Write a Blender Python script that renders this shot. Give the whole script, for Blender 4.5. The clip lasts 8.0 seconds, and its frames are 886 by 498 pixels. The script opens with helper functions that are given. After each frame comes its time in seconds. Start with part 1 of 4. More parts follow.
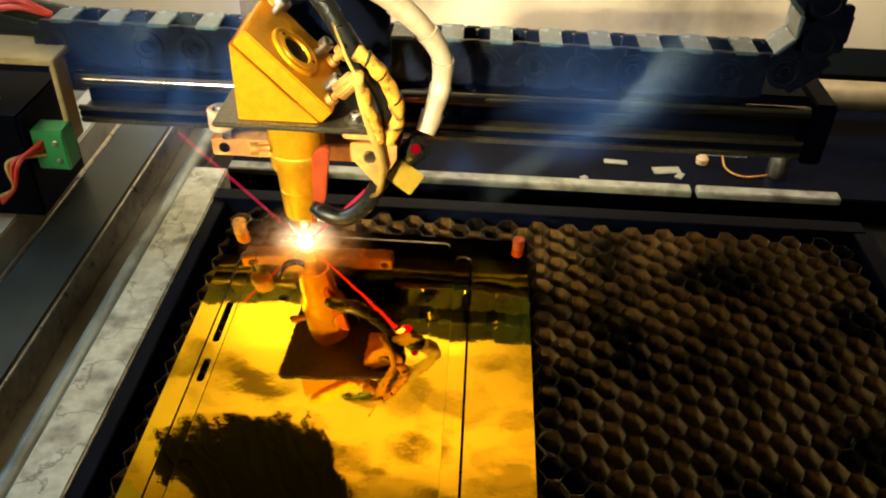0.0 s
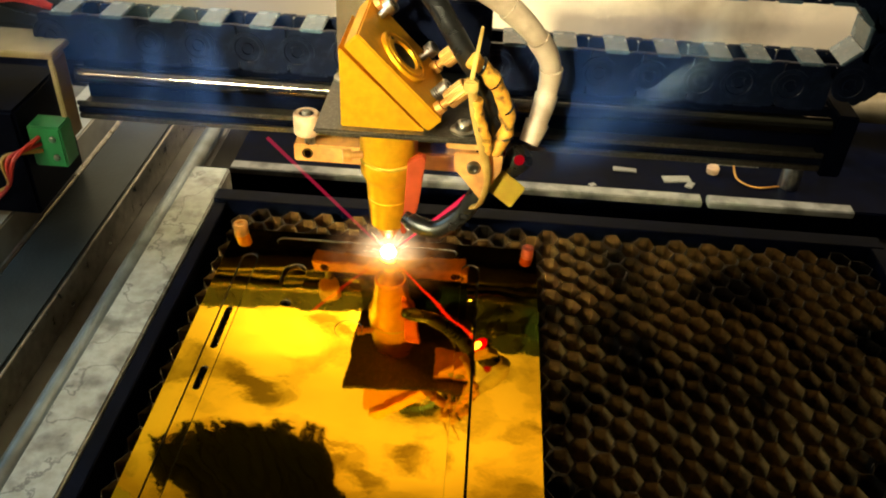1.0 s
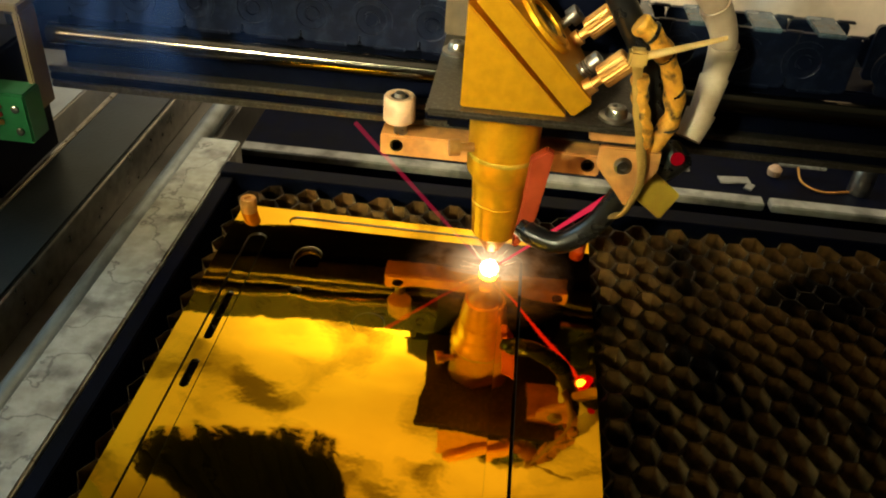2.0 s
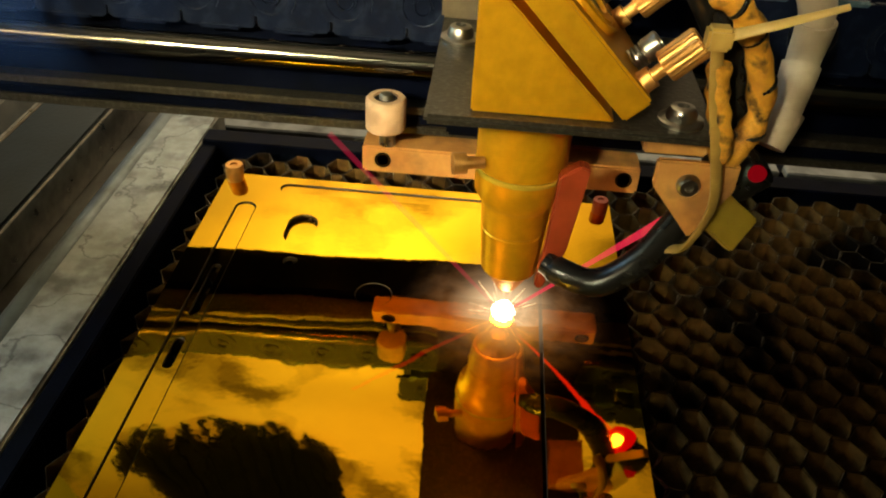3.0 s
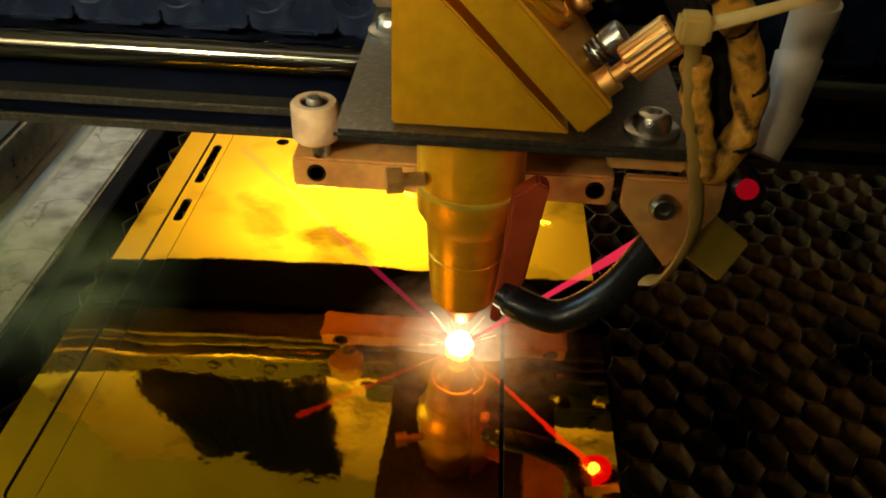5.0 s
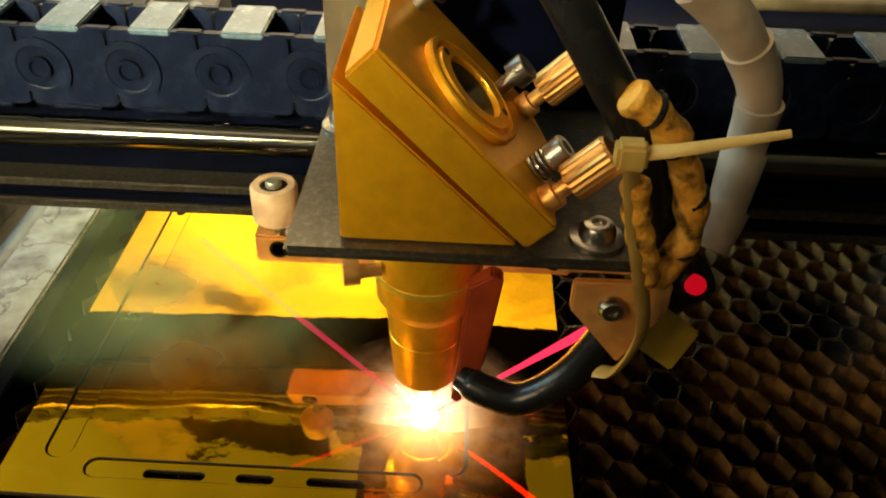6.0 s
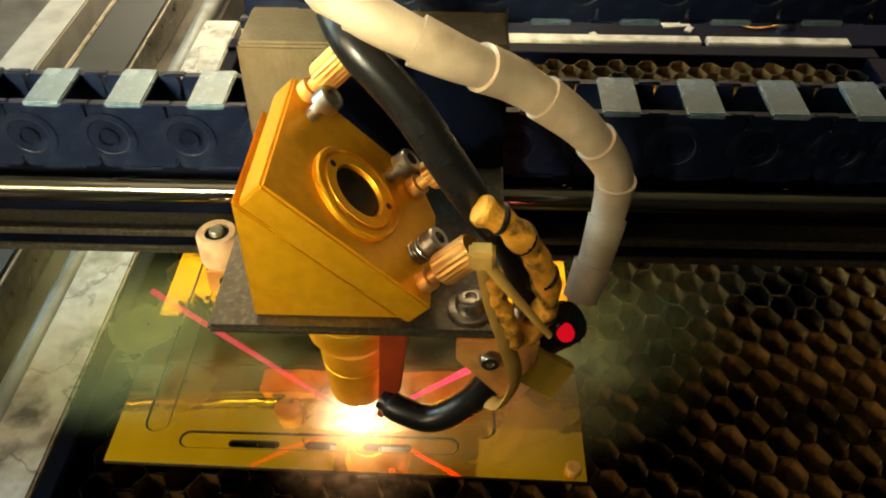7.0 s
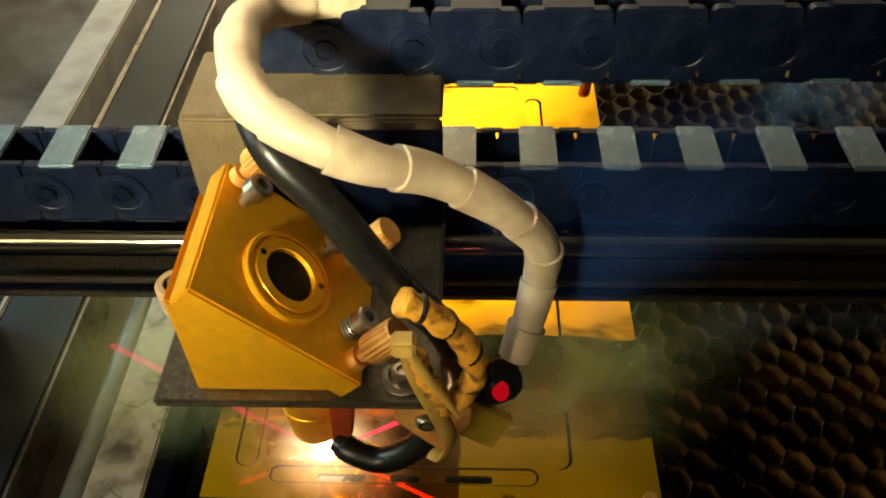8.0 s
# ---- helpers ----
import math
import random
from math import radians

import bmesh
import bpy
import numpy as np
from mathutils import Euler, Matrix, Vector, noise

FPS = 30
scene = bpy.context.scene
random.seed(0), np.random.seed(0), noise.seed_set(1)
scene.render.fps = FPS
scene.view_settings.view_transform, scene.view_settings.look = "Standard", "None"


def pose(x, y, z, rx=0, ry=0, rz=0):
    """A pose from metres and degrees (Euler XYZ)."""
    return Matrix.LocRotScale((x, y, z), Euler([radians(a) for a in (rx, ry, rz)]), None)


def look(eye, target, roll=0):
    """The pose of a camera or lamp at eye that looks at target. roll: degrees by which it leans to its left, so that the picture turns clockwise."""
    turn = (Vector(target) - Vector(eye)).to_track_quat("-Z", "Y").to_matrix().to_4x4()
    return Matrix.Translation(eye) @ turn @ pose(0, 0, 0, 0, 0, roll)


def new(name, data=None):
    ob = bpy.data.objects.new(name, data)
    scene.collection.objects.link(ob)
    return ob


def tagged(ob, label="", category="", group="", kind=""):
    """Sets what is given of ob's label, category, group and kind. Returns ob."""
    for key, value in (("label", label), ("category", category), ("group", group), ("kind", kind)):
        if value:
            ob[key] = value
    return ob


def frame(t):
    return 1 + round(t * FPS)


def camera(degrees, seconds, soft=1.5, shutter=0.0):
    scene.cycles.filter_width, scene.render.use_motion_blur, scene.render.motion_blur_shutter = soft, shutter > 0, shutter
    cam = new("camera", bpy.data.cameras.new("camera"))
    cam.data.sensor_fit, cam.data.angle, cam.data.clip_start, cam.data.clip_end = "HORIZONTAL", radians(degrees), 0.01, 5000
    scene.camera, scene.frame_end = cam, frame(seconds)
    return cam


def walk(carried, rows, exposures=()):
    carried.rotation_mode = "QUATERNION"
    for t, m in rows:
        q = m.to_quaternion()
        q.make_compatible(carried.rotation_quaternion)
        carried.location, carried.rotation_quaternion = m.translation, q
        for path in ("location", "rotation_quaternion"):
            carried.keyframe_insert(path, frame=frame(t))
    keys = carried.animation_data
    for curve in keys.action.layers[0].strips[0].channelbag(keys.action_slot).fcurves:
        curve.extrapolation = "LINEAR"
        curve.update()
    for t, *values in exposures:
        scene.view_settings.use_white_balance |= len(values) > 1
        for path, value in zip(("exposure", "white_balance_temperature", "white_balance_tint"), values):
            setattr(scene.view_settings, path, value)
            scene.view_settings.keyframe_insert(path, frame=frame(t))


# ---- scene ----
cam = camera(56.0, 8.0, 2.0)
PATH = [
    (0, (0.1357, -0.1259, 0.2850), (0.1271, 0.1139, 0.1049), 1.96),
    (0.5, (0.1326, -0.1226, 0.2850), (0.1224, 0.1167, 0.1043), 2.11),
    (1, (0.1316, -0.1137, 0.2785), (0.1229, 0.1267, 0.0993), 3.12),
    (1.5, (0.1279, -0.0945, 0.2518), (0.1163, 0.1475, 0.0748), 4.30),
    (2, (0.1217, -0.0709, 0.2284), (0.1060, 0.1723, 0.0534), 4.31),
    (3.5, (0.1084, -0.0502, 0.1847), (0.1010, 0.1934, 0.0097), 3.52),
    (4, (0.1094, -0.0700, 0.1802), (0.0994, 0.1720, 0.0032), 3.53),
    (5.5, (0.1314, -0.1265, 0.1883), (0.1238, 0.1138, 0.0089), 2.14),
    (6, (0.1322, -0.1446, 0.2043), (0.1274, 0.0946, 0.0234), 2.04),
    (6.5, (0.1340, -0.1623, 0.2325), (0.1246, 0.0608, 0.0321), -0.69),
    (7, (0.1250, -0.1623, 0.2543), (0.1181, 0.0585, 0.0513), 0.06),
    (7.5, (0.1130, -0.1544, 0.2647), (0.1027, 0.0635, 0.0587), -0.96),
    (8, (0.1003, -0.1451, 0.2838), (0.0898, 0.0628, 0.0678), -1.70),
]
HEAD = [
    (0, 0.0439, 0.2510),
    (0.5, 0.0659, 0.2510),
    (1, 0.0885, 0.2510),
    (1.5, 0.1127, 0.2510),
    (2, 0.1237, 0.2332),
    (3.5, 0.1246, 0.1585),
    (4, 0.1250, 0.1334),
    (5.5, 0.1244, 0.0578),
    (6, 0.1246, 0.0351),
    (6.5, 0.1139, 0.0188),
    (7, 0.0900, 0.0188),
    (7.5, 0.0673, 0.0188),
    (8, 0.0446, 0.0188),
]
walk(cam, [(t, look(eye, target, roll)) for t, eye, target, roll in PATH],
     exposures=[(0, 0.0), (1, -0.2), (2, -0.85), (4, -1.0), (5.5, -0.2), (6.5, 0.8), (7.5, 0.6), (8, 0.2)])

# ---- light ----
world = bpy.data.worlds.new("world")
scene.world = world
world.use_nodes = True
world.node_tree.nodes["Background"].inputs[0].default_value = (0.55, 0.7, 1.0, 1)
world.node_tree.nodes["Background"].inputs[1].default_value = 0.03


def area(name, eye, target, sx, sy, power, colour, spread=180):
    la = bpy.data.lights.new(name, "AREA")
    la.shape, la.size, la.size_y, la.energy, la.color, la.spread = "RECTANGLE", sx, sy, power, colour, radians(spread)
    ob = new(name, la)
    ob.matrix_world = look(eye, target)
    return ob


area("ceiling_lamp", (-0.45, -0.45, 1.95), (-0.1, 0.3, 0), 0.9, 0.4, 2.2, (1.0, 0.84, 0.62))
area("window_light", (-1.3, 0.45, 0.9), (0.0, 0.25, 0), 0.6, 0.5, 16, (0.40, 0.74, 1.0))
# added greenish fill, no real window, that lights the ceiling for the sheet's reflection
area("ceiling_fill", (-2.9, 0.3, 0.9), (0.0, 0.4, 1.6), 2.0, 1.4, 34, (0.86, 1.0, 0.74))
# four added fills, no real fittings, that brighten the rear wall the sheet mirrors
area("hot_patch_fill", (-0.06, 0.54, 0.62), (-0.08, 0.70, 0.58), 0.24, 0.08, 4.5, (1.0, 0.95, 0.66))
area("upper_wall_fill", (0.0, 0.28, 1.20), (0.0, 0.70, 1.15), 0.9, 0.1, 6.0, (1.0, 0.84, 0.60))
area("mid_wall_fill", (0.06, 0.565, 0.40), (0.09, 0.70, 0.24), 0.34, 0.06, 1.5, (1.0, 0.9, 0.7))
area("low_wall_fill", (0.20, 0.60, 0.22), (0.21, 0.70, 0.05), 0.9, 0.04, 1.7, (1.0, 0.88, 0.68))
# an added narrow fill before the machine, unseen, turned to the rear of the bed
area("rear_bed_fill", (-0.40, -1.0, 0.75), (0.07, 0.26, 0.12), 0.12, 0.12, 0.75, (1.0, 0.94, 0.58), 15)
area("front_lamp", (-0.78, -0.82, 0.66), (0.10, 0.1, 0.06), 0.4, 0.3, 4.6, (1.0, 0.78, 0.46))


# ---- materials ----
def mat(name, base, rough=0.5, metal=0.0, base2=None, scale=60.0, bump=0.0, bscale=None, rvar=0.1, stain=None, stain_scale=12.0, stain_amt=0.5, coat=0.0, stretch=None, spec=0.5, spots=0.0, hairs=0.0, placed=False, stain_from=0.5):
    """Two scales of colour variation, gloss variation and fine relief, in metres of the thing's own space."""
    m = bpy.data.materials.new(name)
    m.use_nodes = True
    nt = m.node_tree
    b = nt.nodes["Principled BSDF"]
    L = nt.links.new
    tc = nt.nodes.new("ShaderNodeTexCoord")
    if placed:
        tc = nt.nodes.new("ShaderNodeNewGeometry")
    own = tc.outputs["Position" if placed else "Object"]
    src = own
    if stretch:
        mp = nt.nodes.new("ShaderNodeMapping")
        mp.inputs["Scale"].default_value = stretch
        L(src, mp.inputs[0])
        src = mp.outputs[0]
    n1 = nt.nodes.new("ShaderNodeTexNoise")
    n1.inputs["Scale"].default_value = scale
    n1.inputs["Detail"].default_value = 5
    L(src, n1.inputs["Vector"])
    base2 = base2 or tuple(c * 0.75 for c in base)
    mix = nt.nodes.new("ShaderNodeMix")
    mix.data_type = "RGBA"
    mix.inputs[6].default_value, mix.inputs[7].default_value = (*base2, 1), (*base, 1)
    ramp = nt.nodes.new("ShaderNodeMapRange")
    ramp.inputs[1].default_value, ramp.inputs[2].default_value = 0.35, 0.65
    L(n1.outputs[0], ramp.inputs[0])
    L(ramp.outputs[0], mix.inputs[0])
    col = mix.outputs[2]
    if stain:
        n2 = nt.nodes.new("ShaderNodeTexNoise")
        n2.inputs["Scale"].default_value = stain_scale
        n2.inputs["Detail"].default_value = 8
        L(own, n2.inputs["Vector"])
        r2 = nt.nodes.new("ShaderNodeMapRange")
        r2.inputs[1].default_value, r2.inputs[2].default_value = stain_from, stain_from + 0.16
        r2.inputs[4].default_value = stain_amt
        L(n2.outputs[0], r2.inputs[0])
        m2 = nt.nodes.new("ShaderNodeMix")
        m2.data_type = "RGBA"
        m2.inputs[7].default_value = (*stain, 1)
        L(col, m2.inputs[6])
        L(r2.outputs[0], m2.inputs[0])
        col = m2.outputs[2]
    if spots:
        vo = nt.nodes.new("ShaderNodeTexVoronoi")
        vo.inputs["Scale"].default_value = spots
        wob = nt.nodes.new("ShaderNodeVectorMath")
        wob.operation = "MULTIPLY_ADD"
        wob.inputs[1].default_value = (0.012, 0.012, 0.012)
        L(n1.outputs["Color"], wob.inputs[0])
        L(own, wob.inputs[2])
        L(wob.outputs[0], vo.inputs["Vector"])
        r3 = nt.nodes.new("ShaderNodeMapRange")
        r3.inputs[1].default_value, r3.inputs[2].default_value, r3.inputs[3].default_value, r3.inputs[4].default_value = 0.13, 0.24, 0.9, 0.0
        L(vo.outputs["Distance"], r3.inputs[0])
        m3 = nt.nodes.new("ShaderNodeMix")
        m3.data_type = "RGBA"
        m3.inputs[7].default_value = (0.03, 0.026, 0.02, 1)
        L(col, m3.inputs[6])
        L(r3.outputs[0], m3.inputs[0])
        col = m3.outputs[2]
    if hairs:
        nh = nt.nodes.new("ShaderNodeTexNoise")
        nh.inputs["Scale"].default_value, nh.inputs["Detail"].default_value = hairs, 6
        L(own, nh.inputs["Vector"])
        off = nt.nodes.new("ShaderNodeMath")
        off.operation = "SUBTRACT"
        off.inputs[1].default_value = 0.5
        L(nh.outputs[0], off.inputs[0])
        ab = nt.nodes.new("ShaderNodeMath")
        ab.operation = "ABSOLUTE"
        L(off.outputs[0], ab.inputs[0])
        r4 = nt.nodes.new("ShaderNodeMapRange")
        r4.inputs[1].default_value, r4.inputs[2].default_value, r4.inputs[3].default_value, r4.inputs[4].default_value = 0.002, 0.009, 0.55, 0.0
        L(ab.outputs[0], r4.inputs[0])
        m4 = nt.nodes.new("ShaderNodeMix")
        m4.data_type = "RGBA"
        m4.inputs[7].default_value = (0.02, 0.016, 0.01, 1)
        L(col, m4.inputs[6])
        L(r4.outputs[0], m4.inputs[0])
        col = m4.outputs[2]
    L(col, b.inputs["Base Color"])
    rr = nt.nodes.new("ShaderNodeMapRange")
    rr.inputs[3].default_value, rr.inputs[4].default_value = max(0.02, rough - rvar), min(1, rough + rvar)
    L(n1.outputs[0], rr.inputs[0])
    L(rr.outputs[0], b.inputs["Roughness"])
    b.inputs["Metallic"].default_value = metal
    b.inputs["Coat Weight"].default_value = coat
    b.inputs["Specular IOR Level"].default_value = spec
    if bump:
        nb = nt.nodes.new("ShaderNodeTexNoise")
        nb.inputs["Scale"].default_value = bscale or scale * 4
        nb.inputs["Detail"].default_value = 3
        L(src, nb.inputs["Vector"])
        bp = nt.nodes.new("ShaderNodeBump")
        bp.inputs["Strength"].default_value = bump
        bp.inputs["Distance"].default_value = 0.001
        L(nb.outputs[0], bp.inputs["Height"])
        L(bp.outputs[0], b.inputs["Normal"])
    return m


def glow(name, colour, strength, alpha=1.0):
    """Something that gives off light; alpha below 1 lets what lies behind show through."""
    m = bpy.data.materials.new(name)
    m.use_nodes = True
    nt = m.node_tree
    nt.nodes.remove(nt.nodes["Principled BSDF"])
    em = nt.nodes.new("ShaderNodeEmission")
    em.inputs[0].default_value, em.inputs[1].default_value = (*colour, 1), strength
    out = nt.nodes["Material Output"]
    if alpha >= 1:
        nt.links.new(em.outputs[0], out.inputs[0])
        return m
    tr = nt.nodes.new("ShaderNodeBsdfTransparent")
    mx = nt.nodes.new("ShaderNodeMixShader")
    mx.inputs[0].default_value = alpha
    nt.links.new(tr.outputs[0], mx.inputs[1])
    nt.links.new(em.outputs[0], mx.inputs[2])
    nt.links.new(mx.outputs[0], out.inputs[0])
    return m


# the sheet lies in long soft waves, and its mirror film is crowned and leans to the front
GOLD_MIRROR = mat("gold_mirror_acrylic", (1.0, 0.55, 0.013), 0.035, 1.0, (0.95, 0.50, 0.011), 25, 0.9, 17, 0.02)


def crowned(m):
    nt = m.node_tree
    L = nt.links.new

    def calc(op, a, b):
        n = nt.nodes.new("ShaderNodeMath")
        n.operation = op
        for k, q in enumerate((a, b)):
            if isinstance(q, float):
                n.inputs[k].default_value = q
            else:
                L(q, n.inputs[k])
        return n.outputs[0]

    tc = [n for n in nt.nodes if n.type == "TEX_COORD"][0]
    xyz = nt.nodes.new("ShaderNodeSeparateXYZ")
    L(tc.outputs["Object"], xyz.inputs[0])
    dx = calc("SUBTRACT", xyz.outputs[0], 0.115)
    dy = calc("SUBTRACT", xyz.outputs[1], 0.15)
    lean = calc("MULTIPLY", xyz.outputs[1], LEAN)
    bow = calc("ADD", calc("MULTIPLY", calc("MULTIPLY", dx, dx), -0.40), calc("MULTIPLY", calc("MULTIPLY", dy, dy), -0.22))
    slow = nt.nodes.new("ShaderNodeBump")
    slow.inputs["Strength"].default_value, slow.inputs["Distance"].default_value = 1.0, 1.0
    L(calc("ADD", lean, bow), slow.inputs["Height"])
    fine = nt.nodes.new("ShaderNodeTexNoise")
    fine.inputs["Scale"].default_value, fine.inputs["Detail"].default_value = 75, 3
    L(tc.outputs["Object"], fine.inputs["Vector"])
    peel = nt.nodes.new("ShaderNodeBump")
    peel.inputs["Strength"].default_value, peel.inputs["Distance"].default_value = 1.0, 0.00006
    L(fine.outputs[0], peel.inputs["Height"])
    L(slow.outputs[0], peel.inputs["Normal"])
    waves = [n for n in nt.nodes if n.type == "BUMP" and n is not slow and n.inputs["Strength"].default_value < 1][0]
    L(peel.outputs[0], waves.inputs["Normal"])
    for n in nt.nodes:
        if n.type == "TEX_NOISE" and abs(n.inputs["Scale"].default_value - 17) < 0.1:
            n.inputs["Detail"].default_value = 1.6


LEAN = 0.11
crowned(GOLD_MIRROR)
CUT_EDGE = mat("burnt_cut_edge", (0.06, 0.035, 0.01), 0.5, 0.0, None, 300)
ANOD = mat("gold_anodised", (0.92, 0.44, 0.010), 0.36, 0.65, (0.82, 0.375, 0.008), 260, 0.12, 900, 0.08, (0.4, 0.2, 0.03), 60, 0.16)
BRASS = mat("brass", (0.80, 0.40, 0.10), 0.42, 0.8, (0.58, 0.26, 0.06), 150, 0.1, 1200, 0.1)
COPPER_BAR = mat("coppery_bar", (0.80, 0.40, 0.11), 0.5, 0.4, (0.62, 0.27, 0.07), 90, 0.2, 700, 0.1, (0.2, 0.09, 0.04), 75, 0.5)
FIN = mat("copper_fin", (0.42, 0.06, 0.016), 0.42, 0.3, (0.30, 0.04, 0.01), 90, 0.1, 500)
STEEL = mat("steel", (0.46, 0.43, 0.38), 0.3, 1.0, (0.3, 0.28, 0.24), 160, 0.08, 900, 0.08)
ROD = mat("ground_steel_rod", (0.20, 0.175, 0.13), 0.17, 1.0, (0.14, 0.125, 0.1), 60, 0.05, 900, 0.05, None, 12, 0.5, 0.0, (0.05, 1, 1))
DARK_PLATE = mat("dark_steel_plate", (0.070, 0.058, 0.042), 0.34, 0.7, (0.052, 0.043, 0.031), 240, 0.12, 900, 0.08, (0.4, 0.38, 0.34), 700, 0.10)
BLACK = mat("black_metal", (0.0012, 0.002, 0.008), 0.5, 0.0, (0.0006, 0.001, 0.003), 60, 0.1, 700, 0.08, (0.005, 0.007, 0.014), 90, 0.2, spec=0.04)
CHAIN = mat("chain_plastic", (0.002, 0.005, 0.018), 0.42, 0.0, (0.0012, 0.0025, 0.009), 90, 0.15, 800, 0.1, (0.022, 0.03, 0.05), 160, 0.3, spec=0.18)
# paler copy of the chain plastic: light on the upper crossbars put into colour
CHAIN_LIT = mat("chain_plastic_lit", (0.075, 0.115, 0.145), 0.26, 0.0, (0.055, 0.085, 0.11), 90, 0.08, 800, 0.06, (0.3, 0.32, 0.33), 420, 0.15, spec=0.6)
RUBBER = mat("black_rubber", (0.006, 0.0055, 0.005), 0.28, 0.0, (0.012, 0.011, 0.01), 120, 0.12, 600, 0.08, spec=0.4)
WRAP = mat("white_spiral_wrap", (0.54, 0.42, 0.29), 0.42, 0.0, (0.42, 0.31, 0.205), 80, 0.15, 500, 0.1, (0.22, 0.14, 0.08), 60, 0.55)
YARN = mat("yellowed_sleeve", (0.86, 0.40, 0.035), 0.55, 0.0, (0.60, 0.24, 0.02), 160, 0.6, 700, 0.1, (0.02, 0.01, 0.005), 190, 1.0)
TIE = mat("nylon_tie", (0.56, 0.34, 0.08), 0.42, 0.0, (0.42, 0.24, 0.05), 120, 0.1, 600)
ROLLER = mat("nylon_roller", (0.64, 0.40, 0.22), 0.5, 0.0, (0.48, 0.28, 0.14), 120, 0.1, 600, 0.1, (0.26, 0.14, 0.07), 100, 0.45)
COVER = mat("grey_brown_cover", (0.14, 0.10, 0.055), 0.5, 0.3, (0.1, 0.07, 0.035), 160, 0.25, 700, 0.1, (0.08, 0.06, 0.04), 50, 0.5)
ALU_CELL = mat("soiled_aluminium_foil", (0.21, 0.112, 0.030), 0.40, 0.3, (0.09, 0.046, 0.012), 150, 0.5, 400, 0.15, (0.002, 0.0015, 0.001), 26, 0.985, spec=0.3, placed=True, stain_from=0.46)
CELL_RIM = mat("worn_foil_rim", (0.10, 0.085, 0.06), 0.22, 1.0, (0.002, 0.0018, 0.0014), 90, 0.4, 300, 0.1, (0.0015, 0.0013, 0.001), 60, 0.98, placed=True, stain_from=0.44)
TRAY = mat("sooty_tray", (0.012, 0.010, 0.008), 0.7, 0.0, (0.006, 0.005, 0.004), 30, 0.2, 300, spec=0.08)
PLANK = mat("stained_bar", (0.45, 0.44, 0.38), 0.5, 0.05, (0.33, 0.31, 0.25), 160, 0.3, 350, 0.1, (0.05, 0.04, 0.026), 62, 0.7, spots=24, hairs=24)
SIDE_BAR = mat("beige_painted_bar", (0.40, 0.38, 0.32), 0.5, 0.0, (0.34, 0.32, 0.265), 90, 0.1, 400, 0.1, (0.12, 0.10, 0.07), 40, 0.35)
TUBE = mat("dull_tube", (0.22, 0.25, 0.245), 0.4, 0.3, (0.14, 0.16, 0.155), 60, 0.1, 300, 0.1, (0.05, 0.045, 0.03), 35, 0.6)
PAN = mat("dusty_steel_pan", (0.13, 0.125, 0.105), 0.45, 0.2, (0.05, 0.042, 0.03), 26, 0.15, 300, 0.12, (0.004, 0.0036, 0.003), 12, 0.97)
GREY_BAR = mat("dark_grey_rail", (0.030, 0.039, 0.042), 0.32, 0.4, (0.024, 0.030, 0.032), 40, 0.1, 500, 0.08, (0.010, 0.010, 0.009), 25, 0.5, spec=0.4)
CREAM = mat("cream_wall", (0.80, 0.66, 0.47), 0.6, 0.0, (0.74, 0.6, 0.42), 6, 0.05, 200, 0.05, (0.05, 0.03, 0.012), 4.2, 0.92)
GREEN = mat("green_plastic", (0.02, 0.22, 0.07), 0.4, 0.0, (0.015, 0.16, 0.05), 80, 0.05)
TAN = mat("tan_bracket", (0.36, 0.27, 0.15), 0.5, 0.3, (0.27, 0.2, 0.1), 60, 0.1)
RED_WIRE = mat("red_wire", (0.55, 0.03, 0.02), 0.4)
WHITE_BIT = mat("white_strip", (0.29, 0.27, 0.22), 0.5, 0.0, (0.18, 0.165, 0.13), 60, 0.1, 300, 0.1, (0.05, 0.042, 0.03), 45, 0.8)
YELLOW = mat("yellow_block", (0.82, 0.56, 0.06), 0.35, 0.6, (0.7, 0.44, 0.05), 80, 0.1)
PLASTER = mat("dull_plaster_ceiling", (0.62, 0.56, 0.40), 0.8, 0.0, (0.52, 0.46, 0.32), 3)
WORKSHOP = mat("workshop_wall", (0.10, 0.09, 0.08), 0.7, 0.0, (0.06, 0.05, 0.045), 2)
# near-black that paints the shade inside holes and openings
HOLE_SHADE = mat("painted_hole_shade", (0.01, 0.006, 0.002), 0.3, 0.3, None, 100, spec=0.2)
# pale colour for the slivers that paint a glint on each cell's corner
FOIL_GLINT = mat("painted_foil_glint", (0.75, 0.72, 0.64), 0.35, 0.4, (0.12, 0.11, 0.09), 60, placed=True)
SPARK = glow("spark_core", (1.0, 0.80, 0.50), 90)
SPARK_STREAK = glow("spark_streak", (1.0, 0.62, 0.28), 6, 0.5)
RED_GLOW = glow("red_diode", (1.0, 0.006, 0.02), 0.36)
RED_BEAM = glow("red_beam", (1.0, 0.03, 0.08), 2.6, 0.26)
RED_TRACE = glow("red_trace", (1.0, 0.03, 0.10), 2.2, 0.075)
RED_LENS = glow("red_lens", (1.0, 0.30, 0.30), 30)
RED_BLOOM = glow("red_lens_bloom", (1.0, 0.0, 0.012), 1.1)


